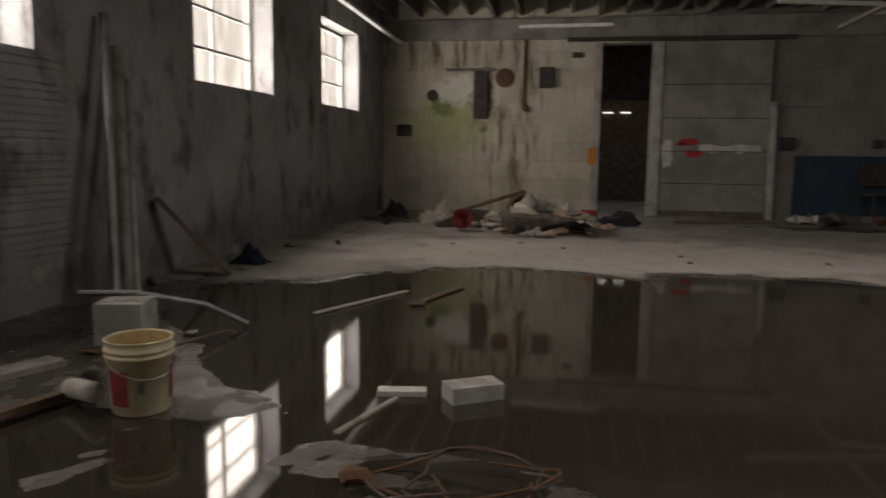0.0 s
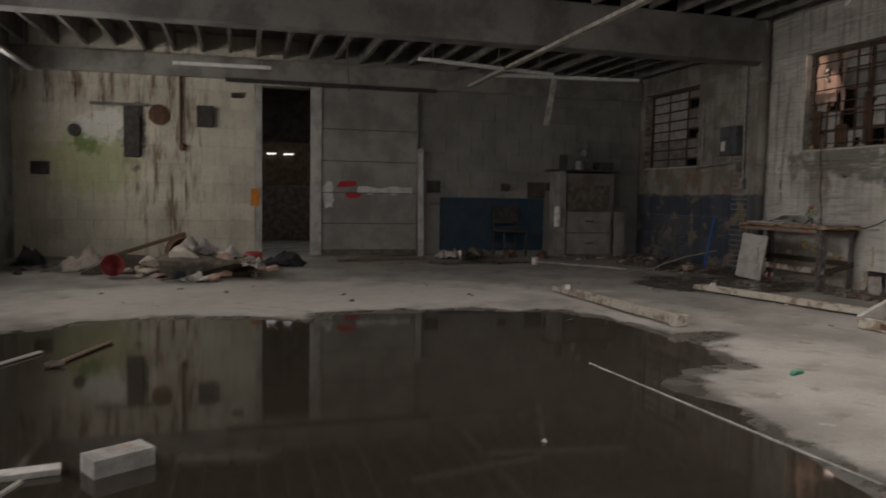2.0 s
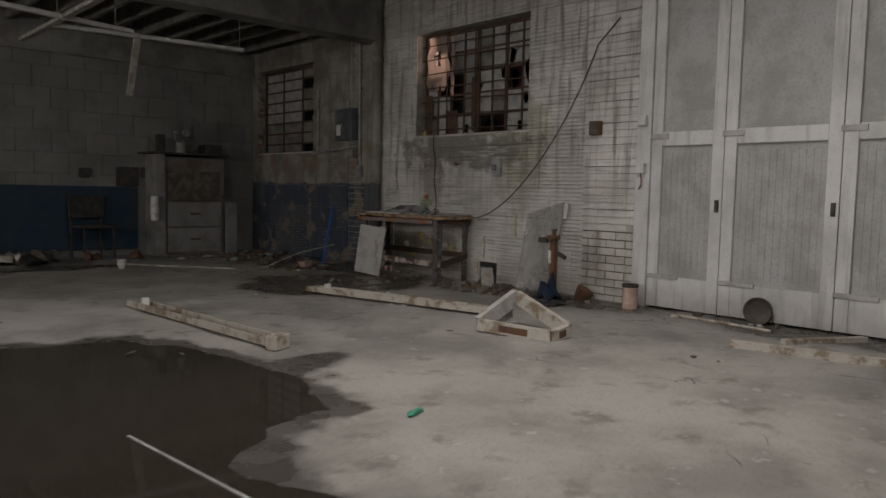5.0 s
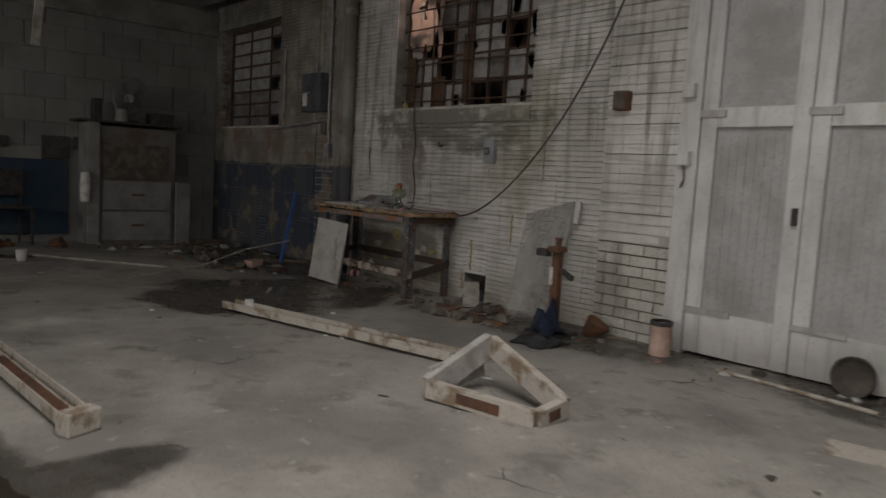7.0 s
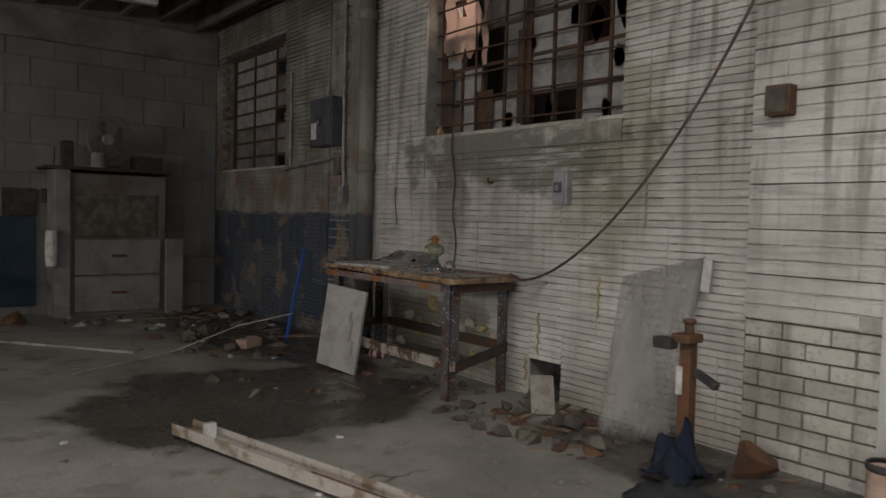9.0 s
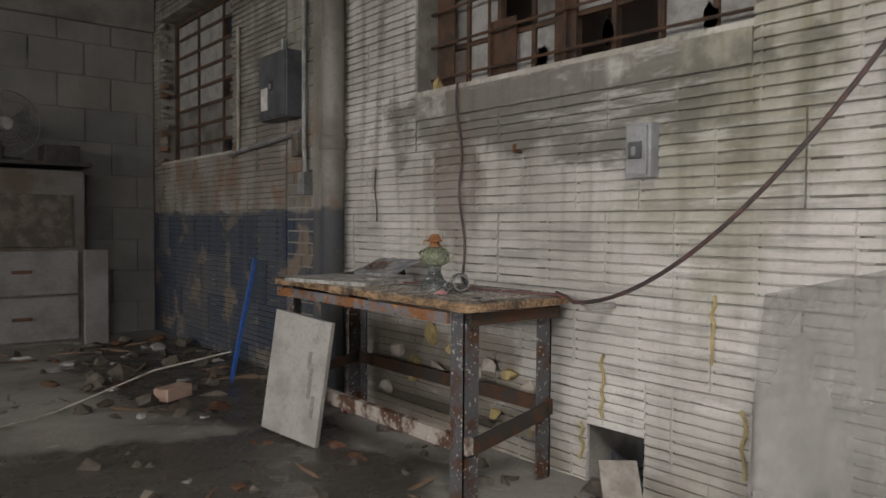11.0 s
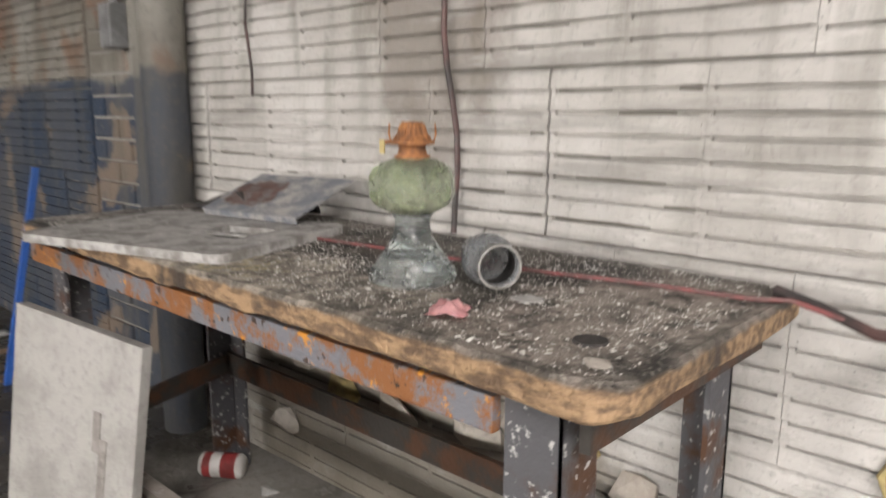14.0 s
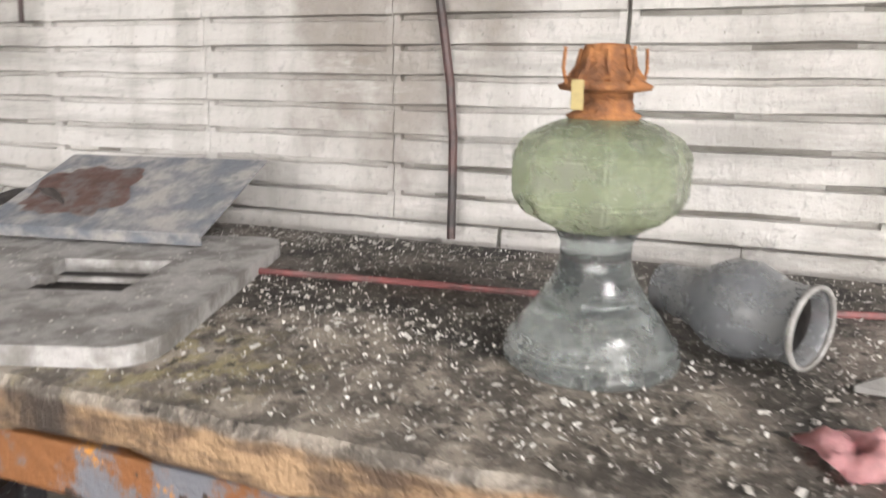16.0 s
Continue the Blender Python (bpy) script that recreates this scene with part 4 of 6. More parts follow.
solo("old_wire", sweep([(XR - 0.02, 8.44, 1.3), (XR - 0.02, 8.45, 1.2), (XR - 0.025, 8.42, 1.08), (XR - 0.02, 8.43, 1.02)], 0.004), M["cable"], "short loose wire on the tiled wall", "wire")
rng = random.Random(8)
for y, z, h in ((6.925, 0.28, 0.24), (6.475, 0.55, 0.23), (6.36, 0.2, 0.22), (7.3, 0.12, 0.2), (7.02, 0.1, 0.14)):
    b = sweep([(XR - 0.01, y + 0.01 * rng.uniform(-1, 1), z + h * k / 7) for k in range(8)], 0.0065, 6)
    solo("foam_bead", b, M["foam"], "yellow foam squeezed from a tile joint", "foam", "foam beads in the tile joints")
for y, z, s in ((7.98, 0.42, 0.12), (8.1, 0.22, 0.14)):
    solo("foam_lump", chunk(rng, 0.05, s, s, None, Matrix.Translation((XR - 0.01, y, z))), M["foam"], "yellow foam lump in a gap of the wall", "foam")
for y, z, s in ((7.55, 0.36, 0.08), (7.66, 0.30, 0.10), (7.42, 0.34, 0.07), (7.8, 0.40, 0.07), (7.3, 0.30, 0.08), (8.25, 0.33, 0.10), (7.5, 0.15, 0.07), (7.9, 0.27, 0.12), (8.35, 0.12, 0.09)):
    solo("broken_tile_lump", chunk(rng, 0.06, s * 1.4, s * 0.8, None, Matrix.Translation((XR - 0.012, y, z))), M["foam" if s < 0.075 else "plasterbit"], "crumbling lump in the broken wall under the bench", "lump", "broken wall under the bench")
# hole in the tile wall near the floor
solo("wall_hole_rag", chunk(rng, 0.12, 0.24, 0.16, None, Matrix.Translation((XR + 0.05, 6.86, 0.02))), M["rag"], "dark rag stuffed in a broken tile", "rag")

# ---- fittings on the far wall ----
solo("wall_box", box(0.18, 0.42, YF - 0.08, YF - 0.001, 1.98, 2.30, bevel=0.01), M["dark"], "black square box on the block wall", "box")
solo("round_plate", lathe([(0, 0), (0.15, 0), (0.15, 0.03), (0.09, 0.05), (0, 0.05)], 22, None, pose(-0.36, YF - 0.001, 2.14, 90)), M["rust"], "rusty round cover plate on the block wall", "plate")
solo("wall_socket", box(-2.1, -1.86, YF - 0.06, YF - 0.001, 1.22, 1.40, bevel=0.012), M["dark"], "dark socket box on the block wall", "socket")
solo("round_hole_cover", lathe([(0, 0), (0.09, 0), (0.09, 0.03), (0, 0.035)], 18, None, pose(-1.52, YF - 0.001, 1.87, 90)), M["dark"], "black round cover on the block wall", "cover")
solo("torn_board", box(-0.85, -0.62, YF - 0.05, YF - 0.001, 1.5, 2.25, bevel=0.012), M["dark"], "charred upright board on the block wall", "board")
solo("wall_shelf", box(-1.3, -0.5, YF - 0.07, YF - 0.001, 2.25, 2.29, bevel=0.006), M["timber"], "narrow dark batten on the block wall", "batten")
solo("valve", chunk(random.Random(2), 0.12, 0.1, 0.16, None, Matrix.Translation((-0.02, YF - 0.05, 1.62))), M["rust"], "rusty valve on a thin wall pipe", "valve")
solo("wall_pipe", sweep([(-0.05, YF - 0.03, 1.65), (-0.05, YF - 0.03, 3.0)], 0.018), M["rust"], "thin rusty pipe down the block wall", "pipe")
solo("small_plate", box(0.68, 0.85, YF - 0.04, YF - 0.001, 2.44, 2.52, bevel=0.008), M["dark"], "small dark plate near the doorway", "plate")
for x, z, s in ((3.9, 1.16, 0.11), (5.15, 1.17, 0.07), (5.72, 1.14, 0.15), (6.0, 1.2, 0.08)):
    solo("wall_fitting", box(x - s, x + s, YF - 0.06, YF - 0.001, z - s, z + s * 0.8, bevel=0.012), M["dark"], "dark square fitting on the block wall", "fitting", "dark wall fittings")
solo("white_post", bar((3.66, YF - 0.16, 0.0), (3.64, YF - 0.14, 1.76), 0.09, 0.05), M["stile"], "pale wooden post standing beside the sliding door", "post")
b = box(4.02, 5.86, YF - 0.05, YF - 0.005, 0.10, 0.98, bevel=0.01)
solo("blue_board", b, M["blue"], "dark blue painted board against the block wall", "board")


def chair():
    c = thing("chair", "black metal chair against the blue board", "chair", at=pose(5.15, 11.75, 0, 0, 0, 8))
    part("seat", box(-0.22, 0.22, -0.2, 0.2, 0.42, 0.46, bevel=0.015), M["dark"], c)
    part("backrest", box(-0.24, 0.24, 0.17, 0.20, 0.55, 0.85, bevel=0.012), M["dark"], c)
    for x in (-0.2, 0.2):
        part("leg", bar((x, -0.18, 0.0), (x, -0.17, 0.43), 0.025, 0.025), M["dark"], c)
        part("leg", bar((x, 0.2, 0.0), (x * 1.05, 0.2, 0.86), 0.025, 0.025), M["dark"], c)


chair()


def cabinet():
    c = thing("cabinet", "battered brown-grey metal cabinet by the corner", "cabinet")
    part("body", box(6.10, 7.02, 11.72, 12.05, 0.0, 1.42, bevel=0.012), M["cabinet"], c)
    part("side_panel", box(5.96, 6.098, 11.66, 12.05, 0.0, 1.45, bevel=0.01), M["cabinet_side"], c, "pale side panel")
    part("top", box(5.86, 7.06, 11.64, 12.05, 1.451, 1.48, bevel=0.006), M["dark"], c)
    for z0, z1 in ((0.05, 0.40), (0.42, 0.77)):
        d = part("drawer", box(6.14, 6.96, 11.69, 11.719, z0, z1, bevel=0.008), M["cabinet_side"], c)
        part("handle", box(6.48, 6.62, 11.67, 11.689, (z0 + z1) / 2, (z0 + z1) / 2 + 0.025, bevel=0.004), M["rust"], d)
    part("door", box(6.14, 6.92, 11.695, 11.719, 0.80, 1.22, bevel=0.006), M["litter"], c, "brown grimy door")
    solo("sheet_of_metal", box(6.98, 7.16, 11.58, 11.62, 0.0, 0.78, bevel=0.006), M["cabinet_side"], "grey metal panel leaning by the cabinet", "panel")
    solo("pale_cloth_roll", lathe([(0, 0), (0.05, 0.0), (0.06, 0.15), (0.05, 0.34), (0, 0.34)], 12, None, pose(5.92, 11.6, 0.52)), M["paper"], "pale cloth hanging beside the cabinet", "cloth")
    solo("dark_box", box(6.72, 6.98, 11.7, 11.95, 1.48, 1.62, bevel=0.01), M["dark"], "dark box on the cabinet", "box")
    solo("white_tin", lathe([(0, 0), (0.09, 0), (0.09, 0.18), (0.0, 0.18)], 16, None, Matrix.Translation((6.36, 11.72, 1.48)) @ Matrix.Scale(0.8, 4)), M["cabinet_side"], "pale tin on the cabinet", "tin")
    solo("dark_bottle_box", box(6.04, 6.14, 11.74, 11.86, 1.48, 1.73, bevel=0.01), M["dark"], "dark upright box on the cabinet", "box")
    f = thing("electric_fan", "dusty round electric fan on the cabinet", "fan", at=pose(6.45, 11.85, 1.48, 0, 0, 18))
    part("foot", box(-0.12, 0.12, -0.09, 0.09, 0, 0.03, bevel=0.01), M["darkbox"], f)
    part("stand", lathe([(0.02, 0.03), (0.02, 0.12)], 10), M["darkbox"], f)
    ctr = pose(0, -0.03, 0.29, 90)
    part("motor", lathe([(0, -0.16), (0.06, -0.15), (0.065, -0.04), (0.03, -0.02), (0, -0.02)], 14, None, ctr), M["darkbox"], f)
    part("hub", lathe([(0, 0.05), (0.05, 0.045), (0.055, 0.0), (0, 0.0)], 14, None, ctr), M["paper"], f, "pale round hub")
    for k in range(4):
        b = bmesh.new()
        a = k * math.pi / 2 + 0.4
        q = [b.verts.new(ctr @ Vector((r * math.cos(a + s), r * math.sin(a + s), h))) for r, s, h in ((0.05, -0.2, 0.0), (0.19, -0.35, -0.01), (0.19, 0.42, 0.035), (0.05, 0.3, 0.02))]
        b.faces.new(q)
        bmesh.ops.solidify(b, geom=b.faces[:], thickness=0.003)
        part("blade", b, M["grey"], f)
    for r in (0.25, 0.22, 0.19, 0.16, 0.13, 0.1, 0.07):
        part("guard_ring", sweep([ctr @ Vector((r * math.cos(a), r * math.sin(a), 0.065)) for a in [2 * math.pi * i / 28 for i in range(29)]], 0.007 if r > 0.24 else 0.0035, 6), M["cabinet_side"], f)
    for k in range(30):
        a = k * math.pi / 15
        part("guard_wire", sweep([ctr @ Vector((0.05 * math.cos(a), 0.05 * math.sin(a), 0.07)), ctr @ Vector((0.25 * math.cos(a), 0.25 * math.sin(a), 0.065))], 0.003, 4), M["cabinet_side"], f)


cabinet()


# ---- hanging lamp channels and pipes ----
def strip_light(a, c, label, drop=()):
    s = thing("strip_light", label, "strip light", "hanging strip lights")
    part("channel", bar(a, c, 0.07, 0.04), M["greywood" if "grey" in label else "tube"], s)
    for t in drop:
        p = Vector(a).lerp(Vector(c), t)
        part("hanger", bar((p.x, p.y, p.z), (p.x, p.y, 3.4), 0.008, 0.008), M["greywood"], s)


strip_light((4.25, 10.1, 2.70), (6.34, 9.85, 2.70), "white strip light channel hung from thin rods", (0.02, 0.98))
strip_light((2.99, 9.4, 2.72), (4.98, 9.8, 2.70), "white strip light channel under the joists", (0.1, 0.9))
strip_light((-0.05, 10.85, 2.72), (1.22, 10.67, 2.70), "bright peeling white strip light above the doorway", (0.1, 0.9))
strip_light((-2.05, 12.0, 2.70), (-1.94, 8.4, 2.72), "white strip channel along the plastered wall", (0.1, 0.9))
strip_light((4.22, 11.2, 2.69), (4.27, 5.4, 2.76), "long grey strip channel running under the beam", (0.97,))
strip_light((5.93, 5.61, 2.72), (5.45, 4.8, 2.74), "short white strip channel hung at a slant", (0.1, 0.9))
solo("loose_strut", bar((5.1, 9.99, 2.68), (5.10, 10.25, 2.05), 0.07, 0.04), M["greywood"], "grey strut hanging down from a strip light", "strut")
solo("hanging_cable", sweep(curve((2.0, 8.9, 2.86), (2.05, 8.9, 2.2), 0.0, 4), 0.006), M["cable"], "thin cable hanging from the beam", "cable")

# ---- workbench ----
T0, T1, TX0, TX1 = 7.04, 8.55, 7.135, 7.655


def rounded_plate(x0, x1, y0, y1, z0, z1, r, rng_seed, rough=0.004):
    """A board with one rounded corner set and a chipped outline."""
    rr = random.Random(rng_seed)
    out = []
    for cx, cy, a0 in ((x1 - r, y1 - r, 0), (x0 + r, y1 - r, 90), (x0 + r, y0 + r, 180), (x1 - r, y0 + r, 270)):
        for k in range(7):
            a = radians(a0 + 15 * k)
            out.append((cx + r * math.cos(a), cy + r * math.sin(a)))
    dense = []
    for p, q in zip(out, out[1:] + out[:1]):
        n = max(1, int(math.dist(p, q) / 0.03))
        dense += [(p[0] + (q[0] - p[0]) * i / n, p[1] + (q[1] - p[1]) * i / n) for i in range(n)]
    b = bmesh.new()
    rings = []
    for z, inset in ((z0, 0.002), (z0 + 0.004, 0), (z1 - 0.006, 0), (z1, 0.006)):
        ring = []
        for x, y in dense:
            w = rough * noise.noise(Vector((x * 22, y * 22, z * 30)))
            dz = 0.010 * noise.noise(Vector((x * 5, y * 5, 4))) + 0.006 * noise.noise(Vector((x * 21, y * 21, 4))) if z <= z0 + 0.004 else 0
            ring.append(b.verts.new((x + (inset + w) * (1 if x < (x0 + x1) / 2 else -1), y + inset * (1 if y < (y0 + y1) / 2 else -1), z + dz)))
        rings.append(ring)
    n = len(dense)
    for a, c in zip(rings, rings[1:]):
        for i in range(n):
            b.faces.new((a[i], a[(i + 1) % n], c[(i + 1) % n], c[i]))
    b.faces.new(rings[0][::-1])
    b.faces.new(rings[-1])
    bmesh.ops.recalc_face_normals(b, faces=b.faces[:])
    return b


def angle_leg(x, y, sx, sy):
    b = box(min(x, x + sx * 0.075), max(x, x + sx * 0.075), min(y, y + sy * 0.008), max(y, y + sy * 0.008), 0.0, 0.70)
    return box(min(x, x + sx * 0.008), max(x, x + sx * 0.008), min(y, y + sy * 0.068), max(y, y + sy * 0.068), 0.0, 0.70, b)


bench = thing("workbench", "rusty steel workbench with a grimy chipboard top", "workbench")
part("benchtop", rounded_plate(TX0, TX1, T0, T1, 0.706, 0.74, 0.045, 3, 0.007), M["bench"], bench, "grimy dark chipboard top with worn edges")
for x, y, sx, sy in ((TX0 + 0.028, T0 + 0.078, 1, 1), (TX1 - 0.03, T0 + 0.085, -1, 1), (TX0 + 0.028, T1 - 0.10, 1, -1), (TX1 - 0.03, T1 - 0.05, -1, -1)):
    part("leg", angle_leg(x, y, sx, sy), M["steel"], bench, "paint-flecked dark angle steel leg")
part("apron", box(TX0 + 0.012, TX0 + 0.0275, T0 + 0.15, T1 - 0.03, 0.650, 0.692, bevel=0.003), M["apron"], bench, "orange rusted steel apron")
part("apron", box(TX0 + 0.04, TX1 - 0.02, T0 + 0.050, T0 + 0.062, 0.650, 0.692), M["rail"], bench)
part("apron", box(TX0 + 0.04, TX1 - 0.02, T1 - 0.049, T1 - 0.038, 0.645, 0.700), M["rail"], bench)
part("stretcher", bar((TX0 + 0.05, T0 + 0.06, 0.22), (TX0 + 0.05, T1 - 0.12, 0.22), 0.03, 0.06), M["flaky"], bench, "flaking white and rust stretcher")
part("stretcher", bar((TX1 - 0.05, T0 + 0.06, 0.30), (TX1 - 0.05, T1 - 0.06, 0.30), 0.012, 0.06), M["rail"], bench)
part("stretcher", bar((TX0 + 0.06, T0 + 0.07, 0.21), (TX1 - 0.06, T0 + 0.07, 0.29), 0.012, 0.06), M["rail"], bench)
part("stretcher", bar((TX0 + 0.06, T1 - 0.07, 0.24), (TX1 - 0.06, T1 - 0.07, 0.30), 0.012, 0.05), M["rail"], bench)
can_at = pose(7.50, 8.47, 0.045, 90, 0, 35)
can = solo("drinks_can", lathe([(0, 0), (0.028, 0), (0.033, 0.006), (0.033, 0.11), (0.027, 0.118), (0, 0.118)], 18, None, can_at), M["paper"], "crushed faded red and white drinks can under the bench", "can", smooth=True)
for z0, z1 in ((0.012, 0.034), (0.062, 0.104)):
    part("printed_band", lathe([(0.0335, z0), (0.0338, (z0 + z1) / 2), (0.0335, z1)], 18, None, can_at), M["redplastic"], can, "faded red printed band", True)

# loose flakes on the bench
rng = random.Random(21)
bm = bmesh.new()
for _ in range(17000):
    x, y = rng.uniform(TX0 + 0.015, TX1 - 0.015), rng.uniform(T0 + 0.02, T1 - 0.02)
    if noise.noise(Vector((x * 7, y * 7, 9))) < rng.uniform(-0.6, 0.35):
        continue
    s, a, z = rng.choice((0.0007, 0.0008, 0.0009, 0.001, 0.0012, 0.0014, 0.0017, 0.0022, 0.0042 if rng.random() < 0.4 else 0.001)) * rng.uniform(0.6, 1.1), rng.random() * 6.28, 0.7405
    c, d = math.cos(a) * s, math.sin(a) * s
    h = rng.uniform(0.001, 0.0028)
    q = [bm.verts.new((x + u * c - v * d * 0.6, y + u * d + v * c * 0.6, z + w)) for u, v, w in ((-1, -1, 0), (1, -0.7, h), (0.8, 1, h), (-1, 0.9, h * 0.6))]
    bm.faces.new(q)
tagged(solo("bench_flakes", bm, M["fleck"], "pale flakes and crumbs scattered over the bench top", "flakes"), kind="stuff")


def oil_lamp():
    L = thing("oil_lamp", "old green glass oil lamp with a rusted burner on the bench", "oil lamp", at=pose(7.322, 7.482, 0.7405, 0, 0, 12))
    part("base", lathe([(0, 0.0), (0.061, 0.0), (0.0645, 0.003), (0.0645, 0.009), (0.0595, 0.0105), (0.0595, 0.0125), (0.062, 0.014), (0.0615, 0.019), (0.0565, 0.021), (0.0565, 0.024), (0.050, 0.034), (0.038, 0.050), (0.0295, 0.064), (0.0255, 0.078), (0.0255, 0.090), (0.030, 0.098), (0, 0.098)], 40), M["base"], L, "dusty clear glass foot and stem", True)
    b = bmesh.new()
    n = 8
    rings = []
    for r, z in ((0.010, 0.0985), (0.034, 0.100), (0.054, 0.110), (0.0625, 0.122), (0.0630, 0.152), (0.055, 0.164), (0.038, 0.173), (0.022, 0.178), (0.010, 0.1785)):
        rings.append([b.verts.new((r * math.cos(2 * math.pi * i / n), r * math.sin(2 * math.pi * i / n), z)) for i in range(n)])
    for a, c in zip(rings, rings[1:]):
        for i in range(n):
            b.faces.new((a[i], a[(i + 1) % n], c[(i + 1) % n], c[i]))
    b.faces.new(rings[0][::-1])
    b.faces.new(rings[-1])
    bmesh.ops.recalc_face_normals(b, faces=b.faces[:])
    bmesh.ops.bevel(b, geom=b.edges[:], offset=0.0018, segments=2, affect="EDGES")
    part("font", b, M["globe"], L, "faceted green glass oil font")
    part("collar", lathe([(0.024, 0.176), (0.026, 0.179), (0.020, 0.182), (0.0205, 0.186), (0.019, 0.188), (0.0195, 0.194), (0, 0.194)], 24), M["lampmetal"], L, "rusty screw collar", True)
    g = part("burner", lathe([(0.018, 0.194), (0.031, 0.196), (0.0325, 0.199), (0.026, 0.202), (0.019, 0.210), (0.0165, 0.222), (0.015, 0.226), (0.006, 0.227), (0, 0.226)], 24), M["lampmetal"], L, "orange rusted burner", True)
    for k in range(4):
        a = k * math.pi / 2 + 0.5
        part("prong", sweep([(0.030 * math.cos(a), 0.030 * math.sin(a), 0.198), (0.033 * math.cos(a), 0.033 * math.sin(a), 0.21), (0.032 * math.cos(a), 0.032 * math.sin(a), 0.224)], 0.0013, 5), M["lampmetal"], g)
    for k in range(8):
        a = k * math.pi / 4
        part("rib", sweep([(0.026 * math.cos(a), 0.026 * math.sin(a), 0.202), (0.0195 * math.cos(a), 0.0195 * math.sin(a), 0.211), (0.0165 * math.cos(a), 0.0165 * math.sin(a), 0.223)], 0.0022, 5), M["lampmetal"], g)
    k = part("wick_knob", sweep([(-0.02, 0.01, 0.2), (-0.042, 0.02, 0.199)], 0.003, 6), M["lampmetal"], L)
    part("knob_flap", box(-0.046, -0.043, 0.016, 0.024, 0.184, 0.203, bevel=0.001), M["foam"], k, "yellowed flap")


oil_lamp()
ch = thing("lamp_chimney", "smoky glass lamp chimney lying on its side", "lamp chimney")
m = look((7.372, 7.385, 0.7785), (7.317, 7.302, 0.7778)) @ pose(0, 0, 0, 180) @ Matrix.Scale(0.84, 4)
prof = [(0.024, -0.075), (0.0255, -0.045), (0.030, -0.03), (0.043, -0.005), (0.0445, 0.015), (0.038, 0.036), (0.0345, 0.042), (0.034, 0.066), (0.0355, 0.07)]
inner = [(r - 0.003, z) for r, z in prof[::-1]]
part("glass", lathe(prof + inner + prof[:1], 36, None, m), M["chimney"], ch, "", True)
part("rim", lathe([(0.0345, 0.069), (0.0368, 0.0705), (0.0368, 0.0735), (0.034, 0.075), (0.0322, 0.0725), (0.0345, 0.069)], 36, None, m), M["pan"], ch, "dust-rimmed glass lip", True)
part("soot_film", lathe([(0.0395, -0.004), (0.041, 0.014), (0.0345, 0.035), (0.031, 0.042), (0.0305, 0.055)], 36, None, m), M["dark"], ch, "soot inside the glass", True)

# enamel pan lid with a cut-out, sheet metal plate, pink fluff, chips, cord
lid = thing("enamel_panel", "dusty grey enamel panel with a slotted cut-out on the bench", "panel")
lm = pose(7.18, 7.768, 0.741, 0, 0, 17)


def frame_plate(xs, ys, thick, corner):
    """A flat plate on the lines xs and ys with its middle cell cut out and its outer corners rounded."""
    b = bmesh.new()
    grid = [[b.verts.new((x, y, thick)) for y in ys] for x in xs]
    for i in range(3):
        for j in range(3):
            if (i, j) != (1, 1):
                b.faces.new((grid[i][j], grid[i + 1][j], grid[i + 1][j + 1], grid[i][j + 1]))
    bmesh.ops.bevel(b, geom=[grid[i][j] for i in (0, 3) for j in (0, 3)], offset=corner, segments=5, profile=0.5, affect="VERTICES")
    bmesh.ops.recalc_face_normals(b, faces=b.faces[:])
    bmesh.ops.solidify(b, geom=b.faces[:], thickness=thick)
    low = min(v.co.z for v in b.verts)
    bmesh.ops.translate(b, vec=(0, 0, -low), verts=b.verts[:])
    return b


b = frame_plate((0.0, 0.135, 0.245, 0.37), (0.0, 0.085, 0.20, 0.50), 0.016, 0.035)
bmesh.ops.transform(b, matrix=lm, verts=b.verts[:])
part("plate", b, M["pan"], lid)
b = box(0.186, 0.193, 0.085, 0.20, 0.008, 0.0125)
bmesh.ops.transform(b, matrix=lm, verts=b.verts[:])
part("slot_bar", b, M["pan"], lid)
# thin black sheet gives the cut-out its shade
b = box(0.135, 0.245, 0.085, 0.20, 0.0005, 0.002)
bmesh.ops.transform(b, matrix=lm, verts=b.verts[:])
part("slot_floor", b, M["dark"], lid, "dark sheet standing in for shade in the slot")
bm = bmesh.new()
rf = random.Random(29)
for _ in range(900):
    p = lm @ Vector((rf.uniform(0.01, 0.36), rf.uniform(0.01, 0.49), 0.0168))
    q = lm.inverted() @ p
    if 0.13 < q.x < 0.25 and 0.08 < q.y < 0.205:
        continue
    s, a = rf.choice((0.0008, 0.0012, 0.002)), rf.random() * 6.28
    bm.faces.new([bm.verts.new(p + Vector((s * math.cos(a + k), s * math.sin(a + k), 0.0006 * (k % 2)))) for k in (0, 1.6, 3.1, 4.7)])
tagged(solo("panel_flakes", bm, M["fleck"], "pale flakes scattered over the enamel panel", "flakes"), kind="stuff")
solo("paper_scrap", crumple(random.Random(4), 0.03, 0.02, 0.006, 6, 0.001), M["paper"], "torn white paper scrap in the panel slot", "scrap", at=lm @ pose(0.16, 0.165, 0.013))
sm = thing("sheet_metal_plate", "rusty blue-grey sheet metal plate propped on the panel", "plate", at=pose(7.415, 8.06, 0.772, 0, -19, 10))
part("plate", box(0.0, 0.19, -0.14, 0.14, 0.0, 0.003, bevel=0.001), M["plate"], sm)
part("front_lip", box(0.0005, 0.004, -0.135, 0.135, -0.012, -0.0005), M["plate"], sm)
part("rear_prop", box(0.12, 0.126, -0.08, 0.08, -0.05, -0.0005), M["dark"], sm)
